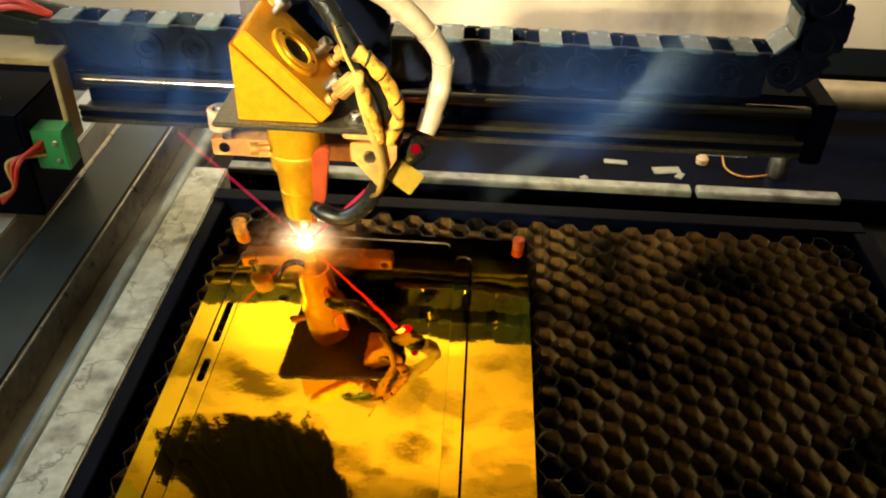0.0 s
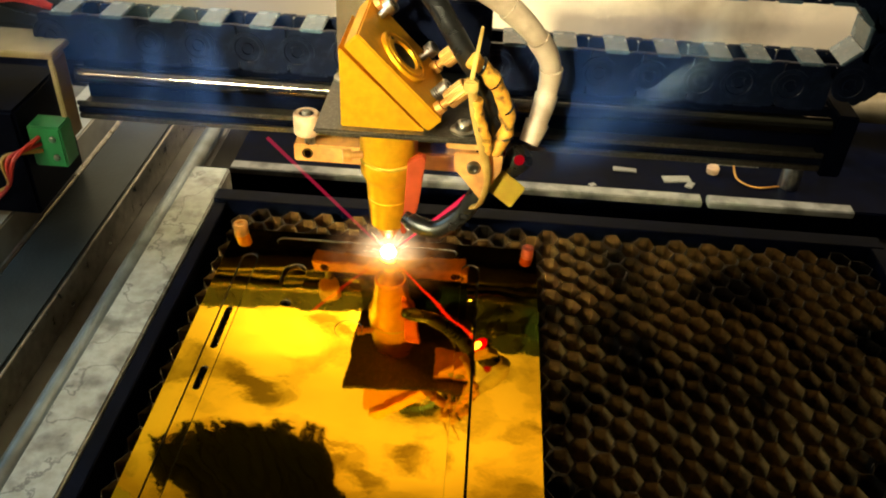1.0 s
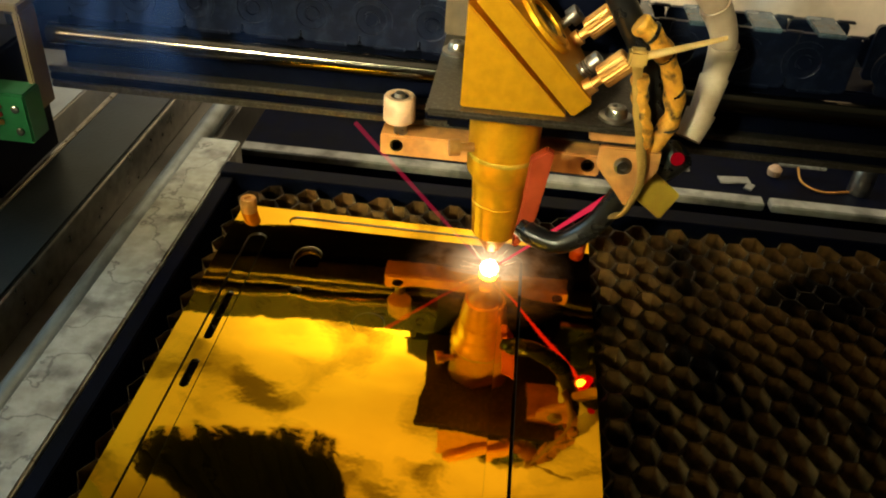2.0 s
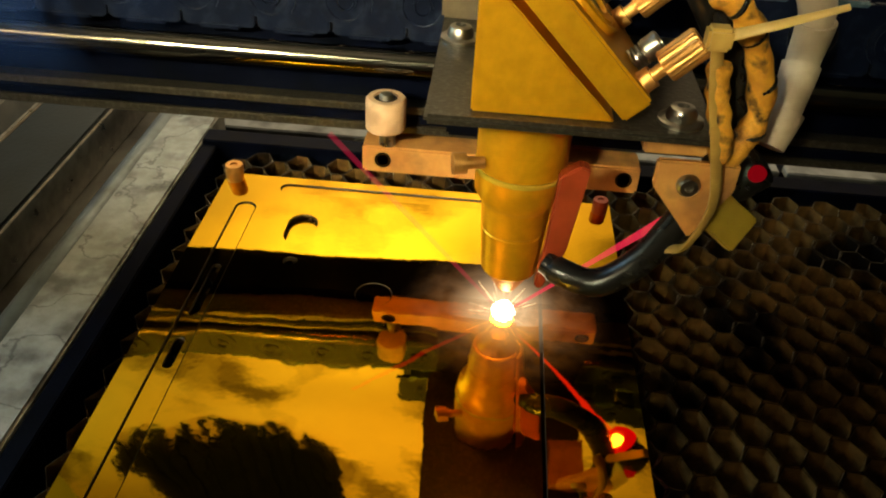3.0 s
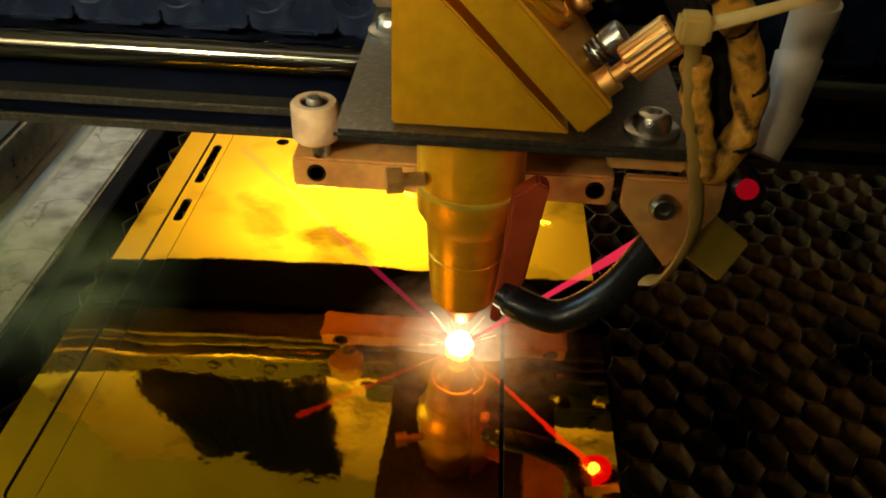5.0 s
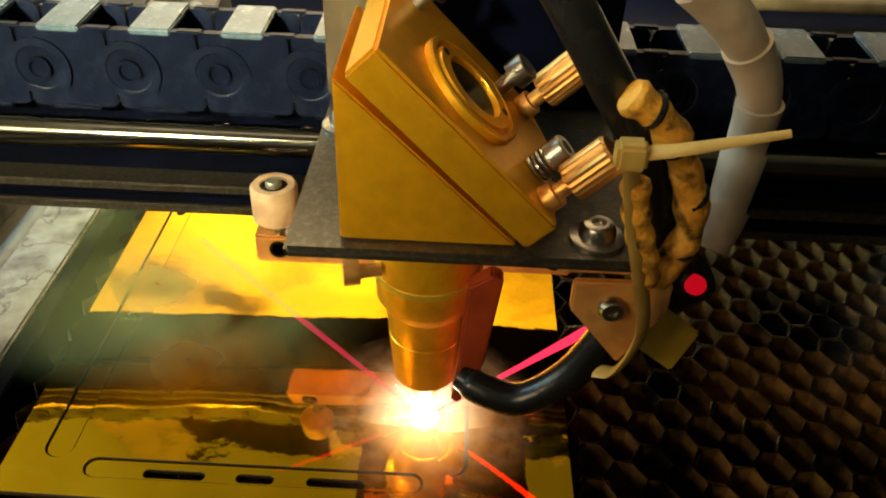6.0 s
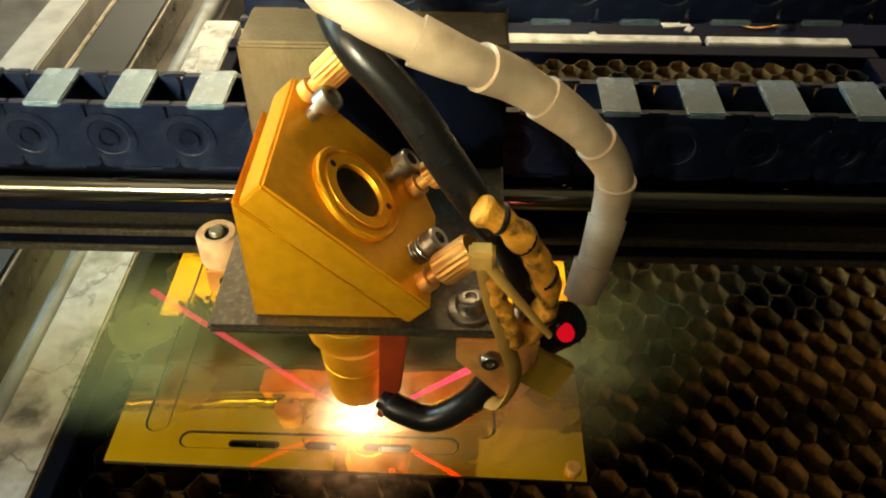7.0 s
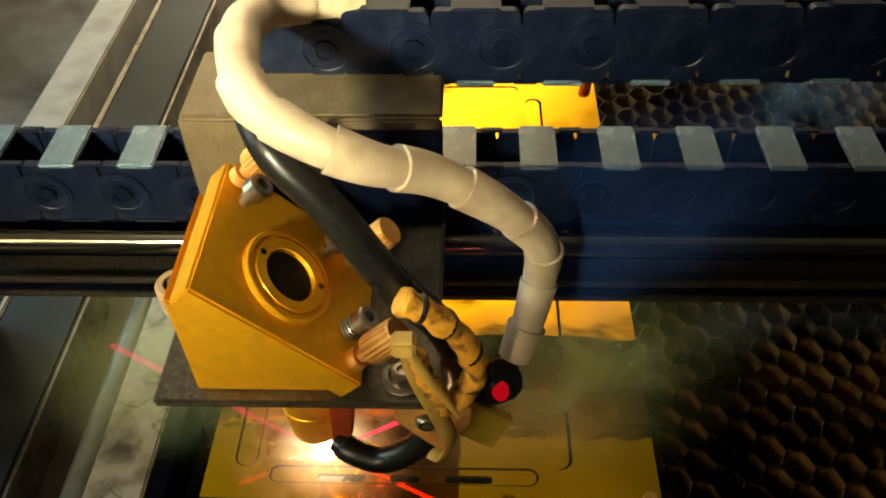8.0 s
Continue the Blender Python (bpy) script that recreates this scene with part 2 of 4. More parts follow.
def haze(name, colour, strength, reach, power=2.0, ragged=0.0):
    """Bloom painted as see-through emission: its density falls off with the distance from the thing's own centre."""
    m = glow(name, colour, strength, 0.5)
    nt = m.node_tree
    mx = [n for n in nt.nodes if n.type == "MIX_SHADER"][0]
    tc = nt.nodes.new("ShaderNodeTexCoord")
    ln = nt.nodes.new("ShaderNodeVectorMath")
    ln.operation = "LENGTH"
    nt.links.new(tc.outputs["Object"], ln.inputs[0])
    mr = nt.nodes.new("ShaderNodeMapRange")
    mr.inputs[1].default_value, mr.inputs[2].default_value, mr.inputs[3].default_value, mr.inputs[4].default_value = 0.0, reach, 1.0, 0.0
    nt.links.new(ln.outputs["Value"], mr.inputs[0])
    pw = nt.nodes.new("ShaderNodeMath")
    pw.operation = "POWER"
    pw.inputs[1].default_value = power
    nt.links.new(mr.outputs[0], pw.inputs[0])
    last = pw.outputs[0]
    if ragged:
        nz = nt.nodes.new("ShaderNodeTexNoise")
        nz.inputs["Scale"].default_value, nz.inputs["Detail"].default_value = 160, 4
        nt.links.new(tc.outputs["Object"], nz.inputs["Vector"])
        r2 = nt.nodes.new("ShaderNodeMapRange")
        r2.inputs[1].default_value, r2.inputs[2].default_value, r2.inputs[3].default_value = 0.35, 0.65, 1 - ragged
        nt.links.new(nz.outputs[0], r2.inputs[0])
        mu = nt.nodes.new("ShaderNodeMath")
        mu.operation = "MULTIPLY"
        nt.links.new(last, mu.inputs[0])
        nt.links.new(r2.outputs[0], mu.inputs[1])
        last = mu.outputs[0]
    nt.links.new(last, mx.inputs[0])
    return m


# the spark's bloom, put on glowing shells instead of coming from its light
HALO = [haze("spark_halo", (1.0, 0.72, 0.40), 3.0, 0.023, 2.3), haze("spark_outer_bloom", (1.0, 0.50, 0.2), 0.8, 0.040, 1.8, 0.7)]


def smoke(name, colour, dense, scale, lo=0.5, hi=0.75):
    """Thin smoke: uneven density that thins out to the rims of the wisp."""
    m = bpy.data.materials.new(name)
    m.use_nodes = True
    nt = m.node_tree
    b = nt.nodes["Principled BSDF"]
    b.inputs["Base Color"].default_value = (*colour, 1)
    b.inputs["Roughness"].default_value = 1.0
    b.inputs["Specular IOR Level"].default_value = 0.0
    tc = nt.nodes.new("ShaderNodeTexCoord")
    nz = nt.nodes.new("ShaderNodeTexNoise")
    nz.inputs["Scale"].default_value, nz.inputs["Detail"].default_value, nz.inputs["Distortion"].default_value = scale, 5, 0.7
    nt.links.new(tc.outputs["Object"], nz.inputs["Vector"])
    mr = nt.nodes.new("ShaderNodeMapRange")
    mr.inputs[1].default_value, mr.inputs[2].default_value, mr.inputs[4].default_value = lo, hi, dense
    nt.links.new(nz.outputs[0], mr.inputs[0])
    last = mr.outputs[0]
    uv = nt.nodes.new("ShaderNodeSeparateXYZ")
    nt.links.new(tc.outputs["UV"], uv.inputs[0])
    for k in (0, 1):
        pp = nt.nodes.new("ShaderNodeMapRange")
        pp.interpolation_type = "SMOOTHSTEP"
        ab = nt.nodes.new("ShaderNodeMath")
        ab.operation = "PINGPONG"
        ab.inputs[1].default_value = 0.5
        nt.links.new(uv.outputs[k], ab.inputs[0])
        pp.inputs[2].default_value = 0.4
        nt.links.new(ab.outputs[0], pp.inputs[0])
        mu = nt.nodes.new("ShaderNodeMath")
        mu.operation = "MULTIPLY"
        nt.links.new(last, mu.inputs[0])
        nt.links.new(pp.outputs[0], mu.inputs[1])
        last = mu.outputs[0]
    nt.links.new(last, b.inputs["Alpha"])
    return m


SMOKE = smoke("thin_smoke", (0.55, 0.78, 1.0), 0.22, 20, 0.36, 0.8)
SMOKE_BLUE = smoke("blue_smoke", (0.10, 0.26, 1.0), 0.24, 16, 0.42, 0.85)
# a lit copy of the smoke: the light on it is put into this yellow-green
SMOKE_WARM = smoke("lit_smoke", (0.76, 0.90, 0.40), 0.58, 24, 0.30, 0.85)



# ---- mesh helpers ----
def part(name, bm, material, parent=None, label=""):
    me = bpy.data.meshes.new(name)
    bm.normal_update()
    bm.to_mesh(me)
    bm.free()
    me.materials.append(material)
    ob = new(name, me)
    if parent:
        ob.parent = parent
    if label:
        tagged(ob, label)
    return ob


def share(name, ob, m, parent=None):
    o = new(name, ob.data)
    if parent:
        o.parent = parent
    o.matrix_basis = m
    return o


def smooth(ob, angle=40):
    ob.data.set_sharp_from_angle(angle=radians(angle))
    for p in ob.data.polygons:
        p.use_smooth = True
    return ob


def box(x0, x1, y0, y1, z0, z1, bevel=0.0005, bm=None):
    bm = bm or bmesh.new()
    r = bmesh.ops.create_cube(bm, size=1, matrix=Matrix.Translation(((x0 + x1) / 2, (y0 + y1) / 2, (z0 + z1) / 2)) @ Matrix.Diagonal((x1 - x0, y1 - y0, z1 - z0, 1)))
    if bevel:
        bmesh.ops.bevel(bm, geom=list({e for v in r["verts"] for e in v.link_edges}), offset=bevel, segments=2, affect="EDGES")
    return bm


def lathe(profile, p0, axis, seg=32, bm=None):
    """A turned solid: rows of (distance along the axis, radius)."""
    bm = bm or bmesh.new()
    q = Vector(axis).normalized().to_track_quat("Z", "Y")
    rings = []
    for d, r in profile:
        rings.append([bm.verts.new(Vector(p0) + q @ Vector((r * math.cos(2 * math.pi * k / seg), r * math.sin(2 * math.pi * k / seg), d))) for k in range(seg)])
    for a, b in zip(rings, rings[1:]):
        for k in range(seg):
            bm.faces.new((a[k], a[(k + 1) % seg], b[(k + 1) % seg], b[k]))
    bm.faces.new(rings[0][::-1])
    bm.faces.new(rings[-1])
    return bm


def spline(points, n):
    """n points along a smooth curve through the given ones."""
    p = [Vector(q) for q in points]
    p = [2 * p[0] - p[1]] + p + [2 * p[-1] - p[-2]]
    out = []
    for k in range(n):
        s = k / (n - 1) * (len(p) - 3)
        i = min(int(s), len(p) - 4)
        t = s - i
        a, b, c, d = p[i:i + 4]
        out.append(0.5 * (2 * b + (c - a) * t + (2 * a - 5 * b + 4 * c - d) * t * t + (3 * b - a - 3 * c + d) * t ** 3))
    return out


def sweep(points, radius, n=32, seg=14, bm=None, flat=1.0):
    """A hose along a smooth curve; radius: a number or a function of 0..1."""
    bm = bm or bmesh.new()
    pts = spline(points, n)
    rings, side = [], None
    for k, p in enumerate(pts):
        d = (pts[min(k + 1, n - 1)] - pts[max(k - 1, 0)]).normalized()
        side = (side or d.orthogonal()) - d * (side or d.orthogonal()).dot(d)
        side.normalize()
        up = d.cross(side)
        r = radius(k / (n - 1)) if callable(radius) else radius
        rings.append([bm.verts.new(p + r * (math.cos(2 * math.pi * j / seg) * side + flat * math.sin(2 * math.pi * j / seg) * up)) for j in range(seg)])
    for a, b in zip(rings, rings[1:]):
        for j in range(seg):
            bm.faces.new((a[j], a[(j + 1) % seg], b[(j + 1) % seg], b[j]))
    bm.faces.new(rings[0][::-1])
    bm.faces.new(rings[-1])
    return bm


def prism(poly, y0, y1, bevel=0.0006):
    """A polygon in x and z, drawn out along y."""
    bm = bmesh.new()
    a = [bm.verts.new((x, y0, z)) for x, z in poly]
    b = [bm.verts.new((x, y1, z)) for x, z in poly]
    bm.faces.new(a)
    bm.faces.new(b[::-1])
    for k in range(len(poly)):
        j = (k + 1) % len(poly)
        bm.faces.new((a[j], a[k], b[k], b[j]))
    bmesh.ops.recalc_face_normals(bm, faces=bm.faces)
    if bevel:
        bmesh.ops.bevel(bm, geom=list(bm.edges), offset=bevel, segments=2, affect="EDGES")
    return bm


def thing(name, label, category, group="", kind=""):
    return tagged(new(name), label, category, group, kind)


# ---- the machine's bed ----
honeycomb = thing("honeycomb_bed", "soiled aluminium honeycomb cutting bed in a black frame", "cutting bed", "", "structure")
PITCH_X, PITCH_Y = 0.01870, 0.0136
TIP, SHOULDER = 0.0066, 0.00275


def cell_mesh(seed, cells):
    """Long hexagonal foil tubes at the given places, with dented walls and a glint painted as a pale sliver at one
    corner.
    """
    verts, faces, rims = [], [], []
    top, low = -0.0028, -0.018
    hexagon = [(TIP, 0), (SHOULDER, PITCH_Y / 2), (-SHOULDER, PITCH_Y / 2), (-TIP, 0), (-SHOULDER, -PITCH_Y / 2), (SHOULDER, -PITCH_Y / 2)]
    rnd = random.Random(seed)
    for x, y in cells:
        n = len(verts)
        j1 = [rnd.uniform(-0.0006, 0.0006) for _ in range(6)]
        for r, z in ((0.985, top), (0.945, top), (0.945, low), (0.985, low)):
            for k, (hx, hy) in enumerate(hexagon):
                verts.append((x + r * hx + j1[k], y + r * hy + j1[5 - k], z + (j1[k] * 0.6 if z == top else 0)))
        for s in range(3):
            for k in range(6):
                faces.append((n + s * 6 + k, n + s * 6 + (k + 1) % 6, n + s * 6 + 6 + (k + 1) % 6, n + s * 6 + 6 + k))
                rims.append(1 if s == 0 else 0)
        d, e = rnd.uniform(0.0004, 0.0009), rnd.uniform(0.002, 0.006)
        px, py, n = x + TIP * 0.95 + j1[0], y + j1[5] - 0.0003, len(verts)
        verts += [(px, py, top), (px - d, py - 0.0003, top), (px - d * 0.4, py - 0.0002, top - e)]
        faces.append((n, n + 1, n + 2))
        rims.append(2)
    me = bpy.data.meshes.new("cell")
    me.from_pydata(verts, [], faces)
    for m in (ALU_CELL, CELL_RIM, FOIL_GLINT):
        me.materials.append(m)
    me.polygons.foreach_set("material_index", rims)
    return me


def honeycomb_cells():
    near, rest = [], []
    for i in range(-30, 30):
        x = 0.1935 - TIP + i * PITCH_X / 2
        for j in range(-30, 30):
            y = 0.0175 + j * PITCH_Y + (i % 2) * PITCH_Y / 2
            if -0.008 < x < 0.358 and -0.27 < y < 0.287:
                (near if 0.168 < x < 0.300 and -0.050 < y < 0.235 else rest).append((x, y))
    shapes = [cell_mesh(20 + k, [(0, 0)]) for k in range(9)]
    for k, (x, y) in enumerate(near):
        ob = new("cell", shapes[(k * 7 + k // 5) % 9])
        ob.parent = honeycomb
        ob.location = (x, y, 0)
    ob = new("cell_walls", cell_mesh(4, rest))
    ob.parent = honeycomb
    tagged(ob, "thin soiled aluminium honeycomb cells", kind="stuff")


part("tray", box(-0.024, 0.372, -0.29, 0.304, -0.030, -0.024), TRAY, honeycomb)
part("rear_frame", box(-0.022, 0.375, 0.2945, 0.306, -0.024, -0.001), BLACK, honeycomb)
part("side_frame", box(0.3665, 0.378, -0.29, 0.294, -0.024, -0.001), BLACK, honeycomb)
part("side_frame", box(-0.0215, -0.0145, -0.29, 0.294, -0.024, -0.003), BLACK, honeycomb)


# ---- gold sheet with its cuts ----
def stadium(x0, y0, x1, y1, r, n=10):
    """A slot's outline between the centres of its two ends, anticlockwise."""
    a = math.atan2(y1 - y0, x1 - x0)
    out = []
    for cx, cy, s in ((x1, y1, a - math.pi / 2), (x0, y0, a + math.pi / 2)):
        out += [(cx + r * math.cos(s + math.pi * k / n), cy + r * math.sin(s + math.pi * k / n)) for k in range(n + 1)]
    return out


def flat_shape(name, loops, depth, material, parent, label=""):
    """A flat piece of the given thickness, its upper face at z = 0; the inner loops are holes."""
    cu = bpy.data.curves.new(name, "CURVE")
    cu.dimensions, cu.fill_mode, cu.extrude = "2D", "BOTH", depth / 2
    for loop in loops:
        sp = cu.splines.new("POLY")
        sp.points.add(len(loop) - 1)
        for p, (x, y) in zip(sp.points, loop):
            p.co = (x, y, 0, 1)
        sp.use_cyclic_u = True
    tmp = bpy.data.objects.new(name, cu)
    me = bpy.data.meshes.new_from_object(tmp)
    bpy.data.objects.remove(tmp)
    me.transform(Matrix.Translation((0, 0, -depth / 2)))
    bw = bmesh.new()
    bw.from_mesh(me)
    bmesh.ops.remove_doubles(bw, verts=bw.verts, dist=1e-6)
    bw.to_mesh(me)
    bw.free()
    me.name = name
    me.materials.clear()
    me.materials.append(material)
    me.materials.append(CUT_EDGE)
    me.update()
    for p in me.polygons:
        p.material_index = 0 if abs(p.normal.z) > 0.5 else 1
    ob = new(name, me)
    ob.parent = parent
    return tagged(ob, label) if label else ob


sheet = thing("gold_mirror_sheet", "glossy gold mirror acrylic sheet with laser-cut slots on the honeycomb", "acrylic sheet")
KERF = 0.0007
LEFT = (0.0145, 0.0172, 0.0145, 0.2385)
RIGHT = (0.1342, 0.0180, 0.1342, 0.2430)
BOTTOM = (0.0280, 0.0100, 0.1220, 0.0100)
TOP = (0.0290, 0.2562, 0.1225, 0.2562)
slots = [(LEFT, 0.0045), (RIGHT, 0.0047), (BOTTOM, 0.0037), (TOP, 0.0037)]
oval = [(x * 0.92 + 0.0409 * 0.08, y) for x, y in stadium(0.0409, 0.2222, 0.0409, 0.2302, 0.0068)]
dot = stadium(0.0414, 0.2039, 0.0414, 0.20391, 0.0028)
ring = stadium(0.0763, 0.1881, 0.0763, 0.18811, 0.0070)
corners = [(0.0, 0.0), (0.17, -0.003), (0.17, 0.2650), (0.0, 0.2650)]
flat_shape("panel", [corners, oval, dot, ring] + [stadium(*s, r) for s, r in slots], 0.002, GOLD_MIRROR, sheet)
windows_left = [stadium(0.0145, 0.1700, 0.0145, 0.1972, 0.0018), stadium(0.0145, 0.1430, 0.0145, 0.1548, 0.0018)]
windows_bottom = [stadium(a + 0.0016, 0.0090, b - 0.0016, 0.0090, 0.0016) for a, b in ((0.0423, 0.0609), (0.0700, 0.0815), (0.0910, 0.1086))]
for (s, r), inner in zip(slots, (windows_left, [], windows_bottom, [])):
    p = flat_shape("cut_strip", [stadium(*s, r - KERF)] + inner, 0.002, GOLD_MIRROR, sheet)
    cx, cy = (s[0] + s[2]) / 2, (s[1] + s[3]) / 2
    tilt = {LEFT: (0.0, 0.8), RIGHT: (0.0, -1.6), BOTTOM: (1.2, 0.0), TOP: (-1.0, 0.0)}[s]
    p.matrix_basis = pose(cx - (0.0006 if s is RIGHT else 0.0), cy, -0.0007, tilt[0], tilt[1], 0) @ Matrix.Translation((-cx, -cy, 0))
p = flat_shape("cut_disc", [stadium(0.0763, 0.1881, 0.0763, 0.18811, 0.0070 - KERF / 2)], 0.002, GOLD_MIRROR, sheet)
p.location.z = -0.0003
p = flat_shape("cut_slug", [[(x * 0.88 + 0.0409 * 0.12, y * 0.92 + 0.2262 * 0.08) for x, y in oval]], 0.002, GOLD_MIRROR, sheet)
p.location.z = -0.0026


def hold_down(x, y, r, hgt, label, material):
    ob = part("hold_down_pin", lathe([(0, r * 0.92), (hgt * 0.12, r), (hgt * 0.88, r), (hgt, r * 0.9), (hgt, r * 0.45), (hgt * 0.9, r * 0.42)], (x, y, 0.0), (0, 0, 1), 20), material)
    tagged(smooth(ob), label, "pin")


hold_down(0.0042, 0.2600, 0.0040, 0.0075, "small brass hold-down pin on the corner of the gold sheet", BRASS)
hold_down(0.1650, 0.2585, 0.0034, 0.0065, "small coppery hold-down pin on the corner of the gold sheet", FIN)
hold_down(0.1655, 0.0010, 0.0028, 0.0030, "small pale magnet on the near corner of the gold sheet", TIE)

# ---- left side of the machine ----
tagged(part("edge_bar", box(-0.0455, -0.0225, -0.40, 0.332, -0.030, -0.0025, 0.001), PLANK), "stained pale metal bar along the edge of the bed", "bar", "", "structure")
tagged(part("pan", box(-0.36, -0.0456, -0.40, 0.46, -0.045, -0.018, 0.001), PAN), "dusty steel pan beside the bed, stained with soot", "pan", "", "structure")
tagged(smooth(part("edge_tube", sweep([(-0.0525, -0.40, -0.0125), (-0.0525, 0.0, -0.0125), (-0.0525, 0.40, -0.0125)], 0.0058, 8, 16), TUBE)), "dull steel tube lying beside the bar", "tube")
guide = thing("guide_rail", "dark grey steel guide rail with a bright worn edge", "guide rail")
part("beam", box(-0.1065, -0.0725, -0.40, 0.46, -0.0178, 0.0035, 0.0012), GREY_BAR, guide)
part("bright_edge", box(-0.0722, -0.0710, -0.40, 0.46, -0.0178, 0.0030, 0.0004), STEEL, guide, "bright worn steel edge")
part("bright_edge", box(-0.1105, -0.1075, -0.40, 0.46, -0.0178, 0.0028, 0.0008), STEEL, guide, "bright worn steel edge")
tagged(part("outer_bar", box(-0.150, -0.125, -0.40, 0.46, -0.0178, 0.004, 0.001), SIDE_BAR), "plain beige bar along the machine's side", "bar")
tagged(part("wall_left", box(-0.37, -0.362, -0.50, 0.66, -0.12, 0.10), PAN), "dusty steel side of the machine", "wall", "", "structure")
tagged(part("wall_right", box(0.80, 0.81, -0.50, 0.66, -0.12, 0.10), BLACK), "black side of the machine", "wall", "", "structure")

# ---- rear of the machine ----
tagged(part("pit_floor", box(-0.36, 0.80, 0.3065, 0.78, -0.13, -0.115, 0), TRAY), "sooty floor behind the bed", "floor", "", "structure")
tagged(part("side_floor", box(0.3785, 0.80, -0.50, 0.3055, -0.060, -0.050, 0), TRAY), "sooty floor beside the bed", "floor", "", "structure")
tagged(part("front_floor", box(-0.36, 0.3785, -0.52, -0.401, -0.060, -0.050, 0), TRAY), "sooty floor before the bed", "floor", "", "structure")
tagged(part("wall_rear", box(-0.95, 1.10, 0.70, 0.72, -0.050, 1.85, 0), CREAM), "cream painted rear wall of the machine", "wall", "", "structure")
tagged(part("rear_ledge", box(-0.085, 0.318, 0.462, 0.474, -0.0895, -0.0835, 0.0008), WHITE_BIT), "pale dirty strip along the rear of the bed", "strip", "", "structure")
tagged(part("rear_ledge", box(0.3235, 0.440, 0.462, 0.474, -0.0895, -0.0835, 0.0008), WHITE_BIT), "pale dirty strip along the rear of the bed", "strip", "", "structure")
tagged(part("ledge_front", box(-0.36, 0.80, 0.474, 0.70, -0.1149, -0.0905, 0.001), BLACK), "black rear tray floor with scraps on it", "tray", "", "structure")
for k, (x, y, w, d, a) in enumerate(((0.262, 0.515, 0.020, 0.006, -4), (0.305, 0.505, 0.024, 0.010, 8), (0.232, 0.486, 0.006, 0.005, 30), (0.315, 0.497, 0.010, 0.006, 60))):
    s = part("scrap", box(-w / 2, w / 2, -d / 2, d / 2, 0, 0.0012, 0.0003), WHITE_BIT)
    s.matrix_basis = pose(x, y, -0.0904, 0, 0, a)
    tagged(s, "small pale offcut lying on the rear tray", "offcut", "offcuts on the tray")
knob = thing("limit_bracket", "small steel bracket with a pale knob at the rear", "bracket")
smooth(part("knob", lathe([(0, 0.001), (0.001, 0.005), (0.006, 0.0055), (0.009, 0.003), (0.0095, 0.001)], (0.338, 0.520, -0.0904), (0, 0, 1), 20), ROLLER, knob))
part("arm", box(0.340, 0.376, 0.519, 0.523, -0.0815, -0.0790, 0.0005), PLANK, knob)
smooth(part("cylinder", lathe([(0, 0.0085), (0.020, 0.0085), (0.022, 0.007)], (0.400, 0.508, -0.0904), (0, 0, 1), 24), STEEL, knob))
smooth(part("wire", sweep([(0.354, 0.520, -0.080), (0.357, 0.51, -0.088), (0.370, 0.500, -0.0893), (0.391, 0.503, -0.0885)], 0.0009, 24, 8), BRASS, knob))
tagged(smooth(part("rear_pipe", sweep([(0.385, 0.60, -0.056), (0.60, 0.60, -0.056), (0.85, 0.60, -0.056)], 0.014, 8, 24), TAN)), "dull brown pipe lying along the rear", "pipe")



def ragged_strips(x0, x1, z0, z1, y, strips):
    """Added dark strips of uneven length, out of view, that give the sheet a ragged dark reflection."""
    rnd = random.Random(11)
    bm = bmesh.new()
    w = (x1 - x0) / strips
    for k in range(strips):
        drop = 0.10 * noise.noise(Vector((k * 0.23, 0, 0))) + rnd.uniform(0.0, 0.09)
        side = 0.12 * (abs(2 * k / strips - 1) ** 3)
        box(x0 + k * w - 0.001, x0 + (k + 1) * w + 0.001, y + rnd.uniform(-0.004, 0.004), y + 0.006, z0 + drop + side, z1, 0, bm)
    return part("mirrored_dark_strips", bm, BLACK)


# made-up dark shape before the cream wall, there only to be mirrored
tagged(ragged_strips(-0.70, -0.20, 1.07, 1.84, 0.688, 58), "dark ragged strips added out of view for the sheet to mirror", "cloth")

# ---- the workshop round the machine ----
tagged(part("workshop_floor", box(-3, 3, -3, 3, -0.92, -0.90, 0), WORKSHOP), "dark workshop floor", "floor", "", "structure")
tagged(part("ceiling", box(-3, 3, -3, 3, 2.40, 2.42, 0), PLASTER), "dim workshop ceiling", "ceiling", "", "structure")
tagged(part("wall_back", box(-3, 3, 2.6, 2.62, -0.9, 2.4, 0), WORKSHOP), "dim workshop wall", "wall", "", "structure")
tagged(part("wall_front", box(-3, 3, -2.62, -2.6, -0.9, 2.4, 0), WORKSHOP), "dim workshop wall", "wall", "", "structure")
tagged(part("wall_east", box(2.8, 2.82, -2.6, 2.6, -0.9, 2.4, 0), WORKSHOP), "dim workshop wall", "wall", "", "structure")

# ---- gantry: moves along y with the head; its space has y = 0 at the focus ----
gantry = thing("gantry", "black gantry beam with a ground steel rod and rail", "gantry")
part("beam", box(-0.086, 0.318, 0.0475, 0.078, 0.050, 0.0835, 0.001), BLACK, gantry)
smooth(part("rod", sweep([(-0.085, 0.038, 0.0775), (0.1, 0.038, 0.0775), (0.316, 0.038, 0.0775)], 0.0047, 6, 32), ROD, gantry, "polished steel rod"))
part("rail", box(-0.086, 0.316, 0.034, 0.0473, 0.0545, 0.0600, 0.0006), DARK_PLATE, gantry, "narrow steel rail")
part("rail_lip", box(-0.086, 0.316, 0.0318, 0.0338, 0.0535, 0.0566, 0.0004), DARK_PLATE, gantry, "worn steel rail lip")
